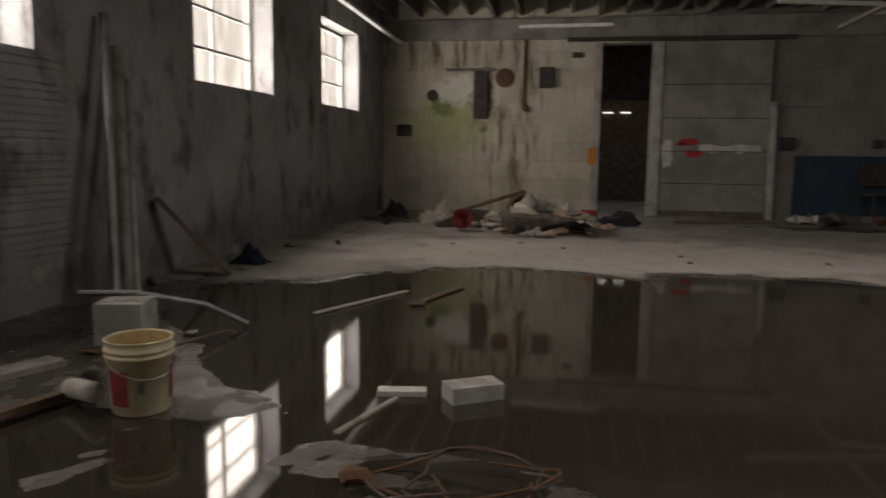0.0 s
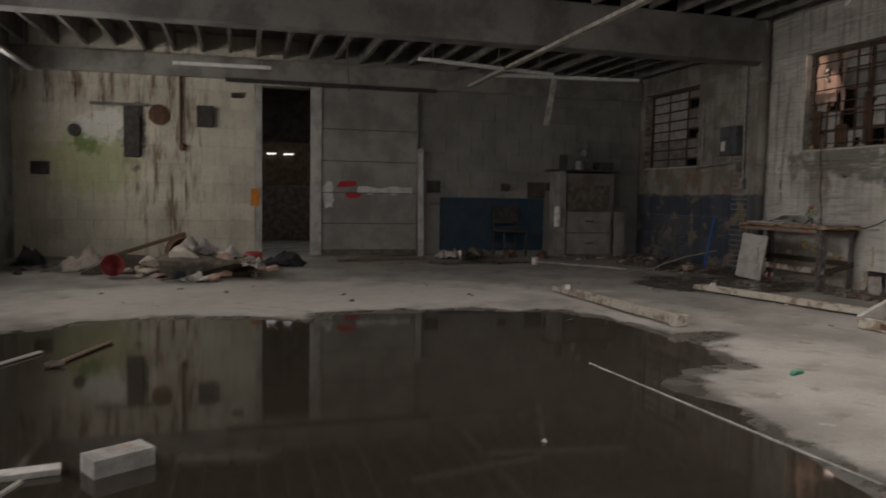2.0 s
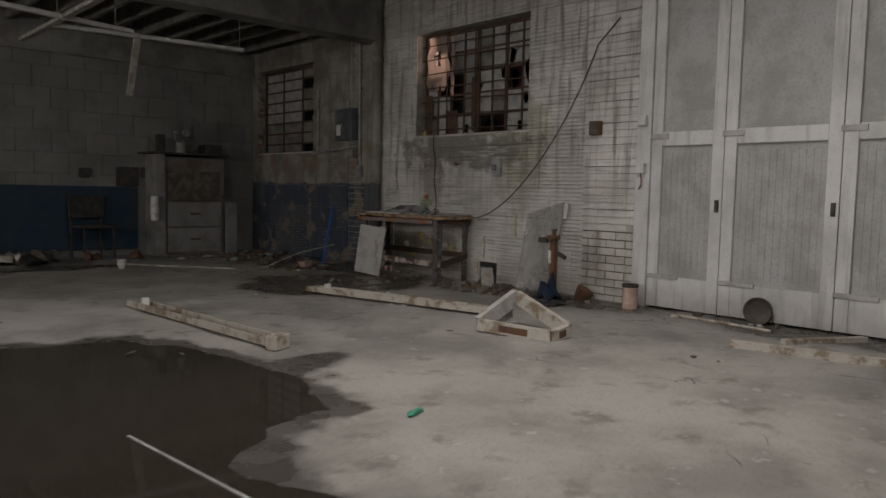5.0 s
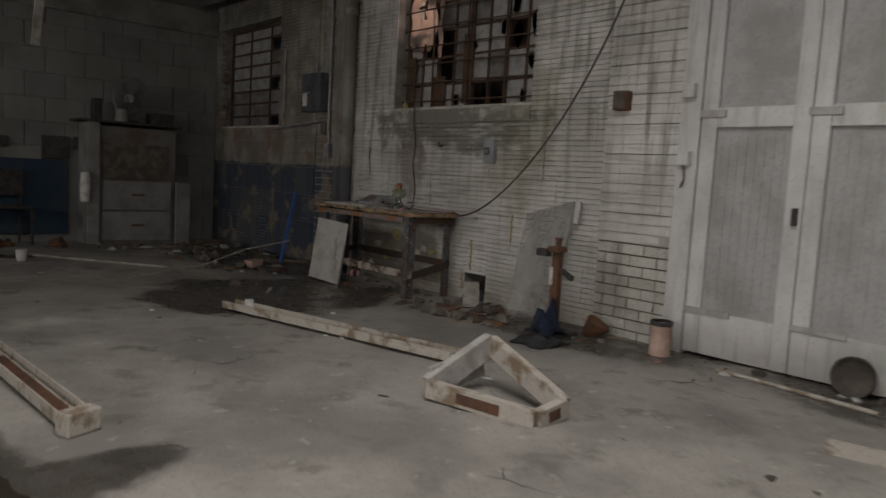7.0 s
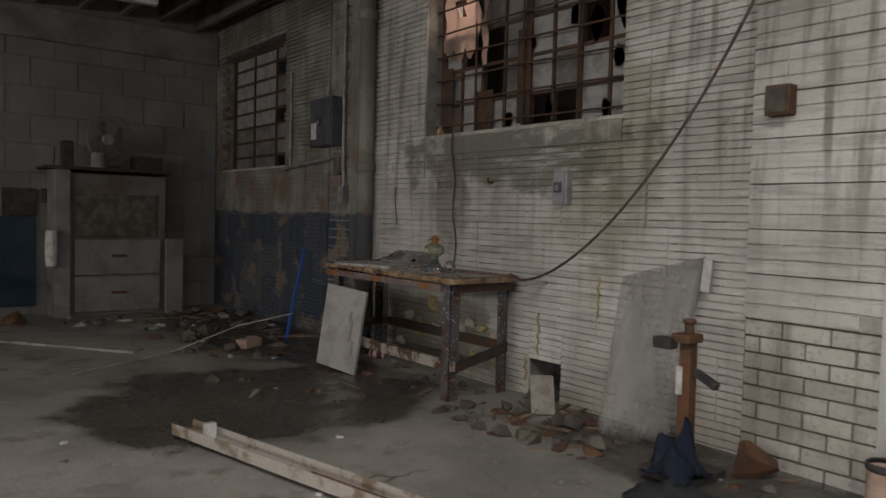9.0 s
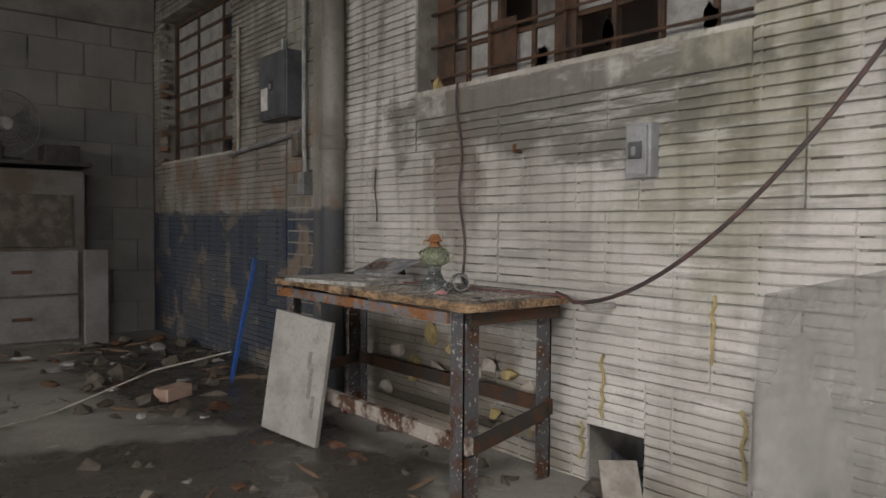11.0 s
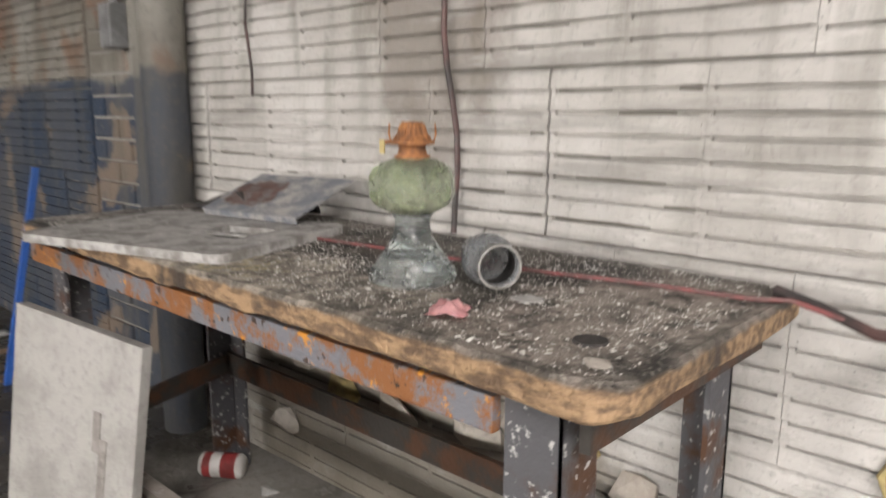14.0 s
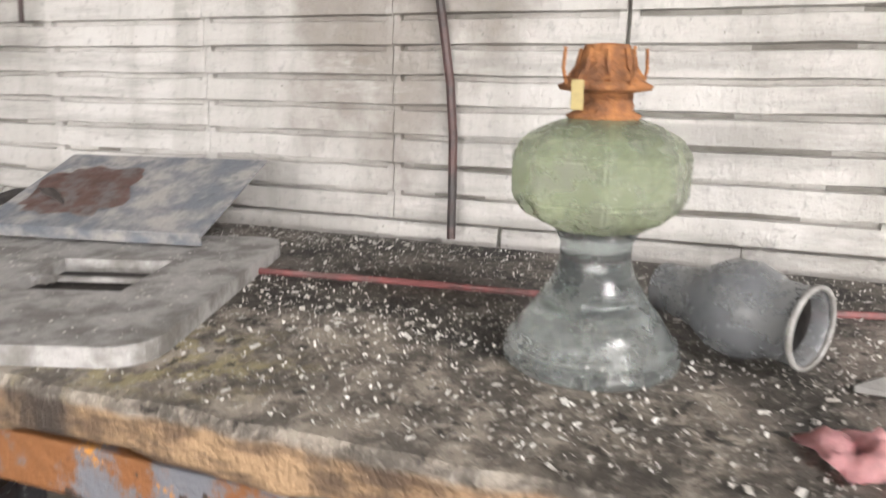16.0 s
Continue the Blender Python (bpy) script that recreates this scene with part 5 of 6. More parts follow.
b = crumple(random.Random(6), 0.12, 0.13, 0.002, 8, 0.0008)
bmesh.ops.translate(b, vec=(0.09, 0.06, -0.0005), verts=b.verts[:])
part("patch", b, M["platerust"], sm, "reddish flaking patch")
solo("curled_strip", sweep([(7.44, 8.09, 0.772), (7.47, 8.17, 0.80), (7.50, 8.26, 0.79), (7.50, 8.38, 0.755), (7.49, 8.46, 0.746)], 0.008, 6), M["dark"], "dark curled strip of sheet metal behind the plate", "strip")
b = crumple(random.Random(9), 0.055, 0.048, 0.02, 14, 0.003)
solo("pink_fluff", b, M["pink"], "lump of pink insulation fluff on the bench", "fluff", smooth=True, at=pose(7.222, 7.318, 0.741, 0, 0, 30))
solo("wood_chip", chunk(rng, 0.055, 0.03, 0.008), M["board"], "flat pale wood chip on the bench", "chip", at=pose(7.336, 7.283, 0.741, 0, 0, -60))
solo("wood_chip", chunk(rng, 0.05, 0.028, 0.004), M["plasterbit"], "thin pale paint flake on the bench", "chip", at=pose(7.185, 7.09, 0.741, 0, 0, 50))
solo("sanding_disc", lathe([(0.0, 0.003), (0.019, 0.003), (0.02, 0.0), (0, 0.0)], 20), M["dark"], "flat dark disc on the bench", "disc", at=pose(7.243, 7.135, 0.7408))
pts = [(7.42, 7.90, 0.7445), (7.430, 7.842, 0.7445), (7.448, 7.697, 0.7445), (7.459, 7.558, 0.7445), (7.483, 7.357, 0.7445), (7.513, 7.238, 0.7445), (7.532, 7.078, 0.7445), (7.545, 7.03, 0.748), (7.54, 6.95, 0.733), (7.53, 6.885, 0.722)]
solo("red_rope", sweep(pts, 0.0035), M["redcord"], "dusty thin red rope laid across the bench", "rope")
solo("cable_clip", box(7.52, 7.695, 6.868, 6.888, 0.70, 0.722, bevel=0.006), M["stile"], "pale clip holding the cord at the wall", "clip")

# leaning board and blue pole by the bench
b = box(-0.012, 0.012, -0.185, 0.185, 0.0, 0.56, bevel=0.003)
bd = solo("leaning_board", b, M["board"], "grey wood-effect board leaning on the bench", "board", at=pose(7.045, 8.195, 0.03, 5.5, 5, 14))
for y, z, h in ((-0.11, 0.2, 0.16), (-0.14, 0.12, 0.1), (-0.09, 0.33, 0.08)):
    part("stain", box(-0.0145, -0.0125, y, y + 0.02, z, z + h), M["boardstain"], bd, "brown stain")
solo("blue_pole", bar((7.36, 9.58, 0.012), (7.53, 9.60, 0.78), 0.022, 0.018), M["bluepole"], "bright blue plastic strip leaning by the bench", "pole")


# ---- things on the floor by the tiled wall ----
def floor_channel(a, c, label, seed):
    s = thing("lamp_channel", label, "channel", "fallen lamp channels")
    a, c = Vector(a), Vector(c)
    part("back", bar(a + Vector((0, 0, 0.02)), c + Vector((0, 0, 0.02)), 0.11, 0.012), M["channel"], s)
    d = (c - a).normalized()
    side = d.cross(Vector((0, 0, 1))) * 0.055
    for k in (-1, 1):
        part("flange", bar(a + side * k + Vector((0, 0, 0.04)), c + side * k + Vector((0, 0, 0.045)), 0.008, 0.05), M["channel"], s)
    part("lamp_holder", bar(a + d * 0.22 + Vector((0, 0, 0.03)), a + d * 0.22 + Vector((0, 0, 0.10)), 0.05, 0.03), M["tube"], s, "white lamp holder")
    part("rust_strip", bar(a.lerp(c, 0.45) + Vector((0, 0, 0.029)), a.lerp(c, 0.95) + Vector((0, 0, 0.03)), 0.06, 0.008), M["rust"], s, "rusted inner strip")


floor_channel((5.70, 7.3, 0.02), (6.13, 5.36, 0.02), "long flaking white lamp channel lying on the floor", 1)
floor_channel((4.07, 7.4, 0.015), (4.17, 5.36, 0.015), "rusty broken lamp channel lying near the puddle", 2)
solo("channel_end", box(-0.07, 0.07, -0.04, 0.04, 0, 0.09, bevel=0.008), M["channel"], "broken white end piece of a channel", "channel end", at=pose(4.17, 5.30, 0.015, 0, 0, 20))


def cardboard_frame():
    f = thing("broken_moulding", "broken pale plaster moulding lying bent on the floor", "moulding")
    pts = [(5.57, 4.93, 0.07), (5.95, 4.92, 0.24), (5.90, 4.40, 0.07), (5.72, 4.40, 0.045)]
    w = [0.11, 0.09, 0.08, 0.08]
    for i in range(4):
        a, c = pts[i], pts[(i + 1) % 4]
        part("side", bar(a, c, 0.05, w[i]), M["sheet" if i == 0 else "channel"], f)
    part("flap", bar((5.60, 4.95, 0.085), (5.93, 4.95, 0.15), 0.02, 0.15), M["sheet"], f)
    for i in (2, 3):
        part("rust_patch", bar(Vector(pts[i]).lerp(Vector(pts[(i + 1) % 4]), 0.3), Vector(pts[i]).lerp(Vector(pts[(i + 1) % 4]), 0.7), 0.054, w[i] * 0.6), M["rust"], f, "brown rust patch")


cardboard_frame()
tin = thing("paint_tin", "old pinkish paint tin standing by the white door", "tin")
part("can", lathe([(0, 0), (0.065, 0), (0.067, 0.005), (0.065, 0.01), (0.065, 0.19), (0.068, 0.197), (0.064, 0.2), (0.06, 0.19), (0.06, 0.02), (0, 0.02)], 24, None, Matrix.Translation((7.44, 4.90, 0.01))), M["pinkbit"], tin, "", True)
part("rim", lathe([(0.066, 0.19), (0.071, 0.195), (0.071, 0.215), (0.066, 0.22), (0.058, 0.215)], 24, None, Matrix.Translation((7.44, 4.90, 0.01))), M["dark"], tin, "dark rim", True)
drum = thing("round_hoop", "grimy round drum end leaning against the white door", "drum")
part("disc", lathe([(0, 0.0), (0.15, 0.0), (0.17, 0.02), (0.17, 0.07), (0.155, 0.07), (0.15, 0.03), (0, 0.03)], 28, None, pose(7.575, 3.82, 0.115, 0, -80, 10) @ Matrix.Scale(0.64, 4)), M["litter"], drum, "", True)
solo("thin_rod", sweep([(7.37, 4.48, 0.026), (7.34, 4.0, 0.024), (7.30, 3.6, 0.024)], 0.012), M["channel"], "thin pale rod lying by the white doors", "rod")
solo("white_batten", bar((6.55, 3.55, 0.035), (6.85, 2.2, 0.035), 0.07, 0.05), M["channel"], "flaking white batten on the floor", "batten", "battens by the doors")
solo("white_batten", bar((6.92, 3.36, 0.03), (7.5, 3.03, 0.03), 0.05, 0.04), M["channel"], "flaking white batten on the floor", "batten", "battens by the doors")

# big dusty sheet leaning on the wall
b = bmesh.new()
n = 12
g = {}
for i in range(n + 1):
    for j in range(n + 1):
        u, v = i / n, j / n
        low, high = Vector((7.38, 6.21, 0.014)).lerp(Vector((7.56, 5.90, 0.014)), u), Vector((7.67, 6.29, 0.80)).lerp(Vector((7.67, 5.81, 0.93)), u)
        g[i, j] = b.verts.new(low.lerp(high, v) + Vector((0.025 * math.sin(3 * u + 5 * v) * (1 - v), 0, 0)))
for i in range(n):
    for j in range(n):
        b.faces.new((g[i, j], g[i + 1, j], g[i + 1, j + 1], g[i, j + 1]))
bmesh.ops.solidify(b, geom=b.faces[:], thickness=0.006)
solo("leaning_sheet", b, M["film"], "cloudy dusty plastic sheet leaning on the tiled wall", "sheet", smooth=True)
solo("sheet_strip", bar((7.655, 5.80, 0.76), (7.645, 5.78, 0.92), 0.012, 0.045), M["paper"], "torn white strip at the sheet's corner", "strip")


def jack():
    j = thing("rusty_jack", "rusty upright jack on a rag-covered foot", "jack")
    x, y = 7.26, 5.62
    part("foot", box(x - 0.15, x + 0.12, y - 0.13, y + 0.13, 0.0, 0.05, bevel=0.015), M["dark"], j)
    part("column", box(x - 0.028, x + 0.028, y - 0.028, y + 0.028, 0.05, 0.58, bevel=0.008), M["rust"], j)
    part("head", box(x - 0.06, x + 0.05, y - 0.04, y + 0.05, 0.58, 0.62, bevel=0.01), M["rust"], j)
    part("horn", box(x - 0.09, x - 0.03, y + 0.03, y + 0.12, 0.55, 0.60, bevel=0.008), M["dark"], j)
    part("screw", lathe([(0, 0.62), (0.02, 0.62), (0.02, 0.66), (0.028, 0.665), (0.028, 0.68), (0, 0.68)], 14, None, Matrix.Translation((x, y, 0))), M["rust"], j)
    part("label_plate", box(x - 0.041, x - 0.0355, y - 0.0, y + 0.03, 0.36, 0.48), M["paper"], j, "white label plate")
    part("crank", bar((x, y - 0.04, 0.46), (x - 0.02, y - 0.15, 0.42), 0.03, 0.03), M["dark"], j)
    solo("navy_rag", crumple(random.Random(3), 0.22, 0.22, 0.24, 14), M["bluerag"], "crumpled navy rag round the jack's foot", "rag", smooth=True, at=pose(x - 0.12, y - 0.04, 0.05))
    solo("grey_rag", crumple(random.Random(31), 0.32, 0.28, 0.09, 14), M["darkbox"], "crumpled grey rag in front of the jack", "rag", smooth=True, at=pose(x - 0.3, y - 0.14, 0.015))


jack()
solo("rusty_drum_piece", chunk(random.Random(77), 0.2, 0.22, 0.17), M["rust"], "rusty crumpled drum piece by the brick pier", "scrap", at=pose(7.45, 5.42, 0.01))


def scatter(rng, count, x0, x1, y0, y1, kinds, smin, smax, group, lift=0.0):
    """Separate pieces of rubbish from a few shared meshes."""
    pool = []
    for name, mat_name, label, flat in kinds:
        for _ in range(3):
            b = crumple(rng, 1.0, 0.8, 0.5, 7, 0.02) if flat == "sheet" else chunk(rng, 1.0, rng.uniform(0.5, 0.9), 0.25 if flat == "flat" else 0.55) if flat != "stick" else chunk(rng, 2.6, 0.25, 0.16)
            pool.append((name, finish(name, b, M[mat_name]), label))
    for _ in range(count):
        name, me, label = rng.choice(pool)
        s = rng.uniform(smin, smax)
        x, y = rng.uniform(x0, x1), rng.uniform(y0, y1)
        ob = new(name, me)
        ob.matrix_world = pose(x, y, 0.008 + rng.uniform(0, lift), rng.uniform(-12, 12), rng.uniform(-12, 12), rng.uniform(0, 360)) @ Matrix.Scale(s, 4)
        tagged(ob, label, name.split("_")[-1], group)


rng = random.Random(40)
DARK = [("debris_lump", "litter", "dark lump of debris on the dirty floor", "lump"), ("wood_splinter", "wood", "dark broken wood splinter on the floor", "stick"), ("rusty_scrap", "rust", "rusty scrap of metal on the floor", "flat"), ("earth_lump", "litter", "trodden earthy lump on the floor", "flat"), ("debris_lump", "litter", "dark lump of debris on the dirty floor", "lump"), ("plaster_lump", "concrete", "broken grey plaster lump on the floor", "flat")]
scatter(rng, 70, 6.4, 7.6, 8.9, 11.5, DARK, 0.05, 0.22, "debris below the blue wall")
scatter(rng, 95, 6.95, 7.64, 6.0, 7.05, DARK[:4], 0.04, 0.15, "debris beside the bench")
scatter(rng, 16, 7.1, 7.6, 7.15, 8.4, DARK, 0.04, 0.12, "debris under the bench")
scatter(rng, 34, 6.2, 7.2, 7.2, 9.2, DARK, 0.03, 0.13, "debris before the bench")
scatter(rng, 18, 7.2, 7.6, 3.3, 5.6, DARK, 0.03, 0.10, "debris along the doors")
scatter(rng, 20, 5.9, 7.2, 11.0, 11.65, DARK, 0.05, 0.16, "debris before the cabinet")
scatter(rng, 14, -2.25, -1.6, 5.0, 11.5, DARK, 0.05, 0.2, "debris along the plastered wall")
scatter(rng, 24, 3.2, 6.4, 2.2, 10.5, [("floor_scrap", "litter", "small dark scrap on the concrete floor", "flat"), ("paper_bit", "paper", "small white scrap on the concrete floor", "flat")], 0.03, 0.08, "scraps over the floor")
scatter(rng, 9, -0.5, 3.2, 7.0, 8.4, [("floor_scrap", "litter", "small dark scrap on the concrete floor", "flat")], 0.04, 0.1, "scraps over the dry floor")
solo("green_scrap", chunk(rng, 0.14, 0.07, 0.03), worn("green_plastic", (0.05, 0.25, 0.17), (0.04, 0.16, 0.12), 12, 0.4), "small green plastic scrap on the floor", "scrap", at=pose(3.95, 3.75, 0.01, 0, 0, 30))
solo("thin_stick", sweep([(5.55, 8.9, 0.03), (6.3, 9.25, 0.05), (6.75, 9.15, 0.22), (7.05, 8.85, 0.33)], 0.005), M["greywood"], "thin grey wire stick by the bench", "stick")
solo("wooden_plank", bar((7.52, 6.72, 0.20), (7.42, 6.60, 0.02), 0.13, 0.02), M["greywood"], "grey broken board by the bench", "board")
solo("loose_brick", box(-0.1, 0.1, -0.05, 0.05, 0, 0.07, bevel=0.006), M["pinkbit"], "loose brick lying under the blue wall", "brick", at=pose(6.9, 9.3, 0.02, 0, 0, 30))

# ---- rubbish heap before the block wall ----
rng = random.Random(17)
HEAP = [("plaster_slab", "plasterbit", "pale broken plaster slab on the rubbish heap", "flat"), ("plaster_lump", "pinkbit", "pinkish broken plaster lump on the rubbish heap", "lump"), ("plaster_slab", "plasterbit", "pale broken plaster slab on the rubbish heap", "flat"), ("plaster_slab", "pinkbit", "pinkish broken plaster slab on the rubbish heap", "flat"), ("plaster_lump", "plasterbit", "broken plaster lump on the rubbish heap", "lump"),
        ("rag_bundle", "rag", "dark rag on the rubbish heap", "sheet"), ("pale_rag", "paper", "pale crumpled cloth on the rubbish heap", "sheet"), ("wood_piece", "wood", "broken dark board on the rubbish heap", "stick")]
solo("heap_core", chunk(rng, 1.5, 1.3, 0.34), M["litter"], "dark trodden rubbish under the heap", "rubbish", at=pose(0.45, 9.35, 0.0))
solo("heap_core", chunk(rng, 1.0, 0.9, 0.26), M["litter"], "dark trodden rubbish under the heap", "rubbish", at=pose(-0.55, 9.7, 0.0))
for k in range(5):
    r = 0.25 + 0.19 * k
    scatter(rng, 17, 0.35 - r, 0.35 + r * 1.05, 9.25 - r * 0.65, 9.25 + r * 0.8, HEAP, 0.16, 0.42 - 0.04 * k, "rubbish heap", 0.30 - 0.06 * k)
solo("white_sack", crumple(random.Random(51), 0.55, 0.35, 0.24, 14, 0.01), M["paper"], "white crumpled sack on the rubbish heap", "sack", smooth=True, at=pose(0.35, 9.45, 0.26, 0, 0, 15))
solo("pale_sack", crumple(random.Random(52), 0.6, 0.5, 0.32, 14, 0.01), M["plasterbit"], "pale stuffed sack beside the heap", "sack", smooth=True, at=pose(-1.0, 10.1, 0.02, 0, 0, 15))
solo("black_bag", crumple(random.Random(53), 0.65, 0.45, 0.26, 14, 0.01), M["rag"], "black rubbish bag near the doorway", "bag", smooth=True, at=pose(1.35, 10.5, 0.01, 0, 0, -10))
bucket2 = thing("red_tub", "red plastic tub lying by the heap", "tub")
part("tub", lathe([(0, 0), (0.09, 0), (0.12, 0.2), (0.128, 0.205), (0.115, 0.2), (0.085, 0.01), (0, 0.01)], 22, None, pose(-0.62, 9.25, 0.12, 75, 0, 20)), M["redplastic"], bucket2, "", True)
solo("rusty_barrel", lathe([(0, 0), (0.2, 0), (0.205, 0.02), (0.2, 0.04), (0.2, 0.4), (0.205, 0.42), (0.2, 0.44), (0.18, 0.42), (0.18, 0.05), (0, 0.05)], 24, None, pose(0.05, 10.6, 0.21, 90, 0, 12)), M["rust"], "rusty barrel lying behind the heap", "barrel", smooth=True)
solo("leaning_plank", bar((-1.1, 10.25, 0.06), (0.1, 10.6, 0.44), 0.12, 0.04), M["wood"], "dark plank propped over the heap", "plank")
solo("red_tin", lathe([(0, 0), (0.11, 0), (0.11, 0.22), (0.1, 0.22), (0.1, 0.02), (0, 0.02)], 20, None, pose(0.98, 10.0, 0.02)), M["redplastic"], "dull red tin beside the heap", "tin", smooth=True)
solo("dark_bag_stump", crumple(random.Random(57), 0.4, 0.4, 0.3, 12, 0.01), M["rag"], "dark bag near the corner", "bag", smooth=True, at=pose(-1.85, 10.9, 0.01))
rng = random.Random(23)
scatter(rng, 16, 3.75, 4.9, 11.0, 11.6, [("white_rubbish", "paper", "white crumpled rubbish by the blue board", "sheet"), ("plaster_lump", "plasterbit", "plaster lump by the blue board", "lump"), ("dark_rubbish", "litter", "dark rubbish by the blue board", "lump")], 0.12, 0.36, "rubbish by the blue board", 0.06)
scatter(rng, 8, 4.9, 5.9, 11.2, 11.8, [("rusty_scrap", "rust", "rusty scrap by the blue board", "lump"), ("dark_rubbish", "litter", "dark rubbish by the blue board", "flat")], 0.1, 0.26, "scrap by the blue board")
solo("dark_plank", bar((2.2, 11.0, 0.03), (3.6, 11.25, 0.03), 0.09, 0.03), M["wood"], "dark plank lying before the sliding door", "plank")
solo("white_cup", lathe([(0, 0), (0.04, 0), (0.055, 0.11), (0, 0.11)], 14, None, pose(5.0, 10.3, 0.015)), M["paper"], "white paper cup on the floor", "cup")
solo("grey_lath", bar((5.2, 10.7, 0.02), (6.1, 9.5, 0.02), 0.05, 0.02), M["greywood"], "grey lath lying on the floor", "lath")

# ---- things by the plastered wall and in the puddle ----
def bucket():
    k = thing("bucket", "yellowed white plastic bucket with a red label", "bucket", at=pose(-0.825, 2.69, 0.002, 0, 0, 51) @ Matrix.Scale(0.8, 4))
    part("wall", lathe([(0, 0.0), (0.128, 0.0), (0.133, 0.006), (0.148, 0.27), (0.158, 0.272), (0.158, 0.282), (0.150, 0.286), (0.150, 0.298), (0.160, 0.300), (0.160, 0.310), (0.152, 0.314), (0.152, 0.345), (0.158, 0.35), (0.152, 0.354), (0.146, 0.35), (0.142, 0.27), (0.126, 0.012), (0, 0.012)], 44), M["bucket"], k, "", True)
    part("lining", lathe([(0.1455, 0.345), (0.1415, 0.27), (0.1255, 0.0135), (0, 0.0135)], 40), M["bucketin"], k, "ochre stained inside", True)
    for a0, a1, z0, z1, m, l in ((-178, -132, 0.05, 0.22, "redplastic", "faded red label"), (-114, -102, 0.115, 0.165, "darkbox", "small dark printed emblem"), (-48, -20, 0.06, 0.22, "redplastic", "faded red label")):
        b = bmesh.new()
        lo, hi = [], []
        for i in range(9):
            a = radians(a0 + (a1 - a0) * i / 8)
            lo.append(b.verts.new(((0.134 + 0.0555 * z0) * math.cos(a), (0.134 + 0.0555 * z0) * math.sin(a), z0)))
            hi.append(b.verts.new(((0.134 + 0.0555 * z1) * math.cos(a), (0.134 + 0.0555 * z1) * math.sin(a), z1)))
        for i in range(8):
            b.faces.new((lo[i], lo[i + 1], hi[i + 1], hi[i]))
        part("label", b, M[m], k, l)
    part("handle", sweep([(0.155 * math.cos(radians(a)), 0.155 * math.sin(radians(a)), 0.26 - 0.08 * math.sin(radians(a - 180) * 1.0)) for a in range(180, 361, 15)], 0.004, 6), M["grey"], k, "thin wire handle")


bucket()


def hollow_block(name, label, m):
    b = box(-0.2, 0.2, -0.11, 0.11, 0, 0.14, bevel=0.006)
    c = solo(name, b, M["concrete"], label, "block", at=m)
    for x in (-0.12, 0.0, 0.12):
        part("core_hole", box(x - 0.045, x + 0.045, -0.06, 0.06, 0.1405, 0.1425), M["sheet"], c)
    return c


blk = hollow_block("concrete_block", "grey concrete block lying in the puddle", pose(0.40, 3.08, -0.012, 0, 0, 32) @ Matrix.Scale(0.56, 4))
part("red_mark", chunk(random.Random(1), 0.14, 0.06, 0.003, None, Matrix.Translation((0.05, 0.02, 0.143))), M["pinkbit"], blk, "reddish smear")
hollow_block("concrete_block", "grey concrete block by the plastered wall", pose(-1.45, 3.55, 0.0, 0, 0, 12) @ Matrix.Diagonal((0.6, 1.0, 1.6, 1)))
solo("white_slab", box(-0.1, 0.1, -0.035, 0.035, 0, 0.025, bevel=0.004), M["paper"], "small white slab in the puddle", "slab", at=pose(0.11, 3.06, 0.0, 0, 0, 10))
solo("sunken_stick", bar((0.1, 3.0, 0.004), (-0.02, 2.6, 0.004), 0.02, 0.012), M["greywood"], "pale stick lying in shallow water", "stick")
solo("floating_batten", bar((-0.74, 4.38, 0.01), (-0.36, 5.2, 0.01), 0.04, 0.01), M["greywood"], "pale batten floating in the puddle", "batten")
solo("floating_board", bar((-0.22, 4.75, 0.012), (0.0, 5.45, 0.012), 0.035, 0.01), M["wood"], "dark board floating in the puddle", "board")
solo("floating_scrap", chunk(rng, 0.14, 0.07, 0.04), M["litter"], "dark scrap floating in the puddle", "scrap", at=pose(-0.2, 4.8, 0.0))
solo("puddle_scrap", chunk(rng, 0.03, 0.025, 0.015), M["paper"], "white scrap in the puddle", "scrap", at=pose(2.05, 3.0, 0.0))
for k, (y, r, mat_name) in enumerate(((4.40, 0.035, "grey"), (4.52, 0.045, "greywood"), (4.62, 0.03, "grey"))):
    b = sweep([(-1.93, y - 0.22, 0.02), (-2.28, y + 0.30, 1.85 - 0.2 * k)], r * 0.9, 12)
    solo("metal_tube", b, M[mat_name], "tall grey metal tube leaning on the plastered wall", "tube", "tubes leaning on the wall")
solo("leaning_stick", bar((-1.85, 5.5, 0.02), (-2.29, 5.25, 0.62), 0.12, 0.03), M["wood"], "dark plank leaning on the plastered wall", "plank")
solo("bent_pipe", sweep([(-1.75, 3.6, 0.235), (-1.45, 3.65, 0.24), (-1.2, 3.9, 0.14), (-1.0, 4.0, 0.02)], 0.016), M["grey"], "bent grey pipe lying over rubble by the wall", "pipe")
solo("floor_board", bar((-1.95, 2.0, 0.03), (-1.5, 3.1, 0.03), 0.14, 0.03), M["greywood"], "grey board lying by the plastered wall", "board")
solo("floor_board", bar((-1.5, 1.6, 0.03), (-1.15, 2.75, 0.03), 0.05, 0.03), M["wood"], "dark narrow board by the plastered wall", "board")
solo("paper_roll", lathe([(0, 0), (0.04, 0), (0.04, 0.22), (0.0, 0.22)], 16, None, pose(-1.15, 2.72, 0.05, 82, 0, 60)), M["paper"], "pale roll lying beside the bucket", "roll", smooth=True)
scatter(random.Random(61), 26, -2.2, -0.9, 1.2, 4.4, DARK, 0.04, 0.16, "rubble by the plastered wall")
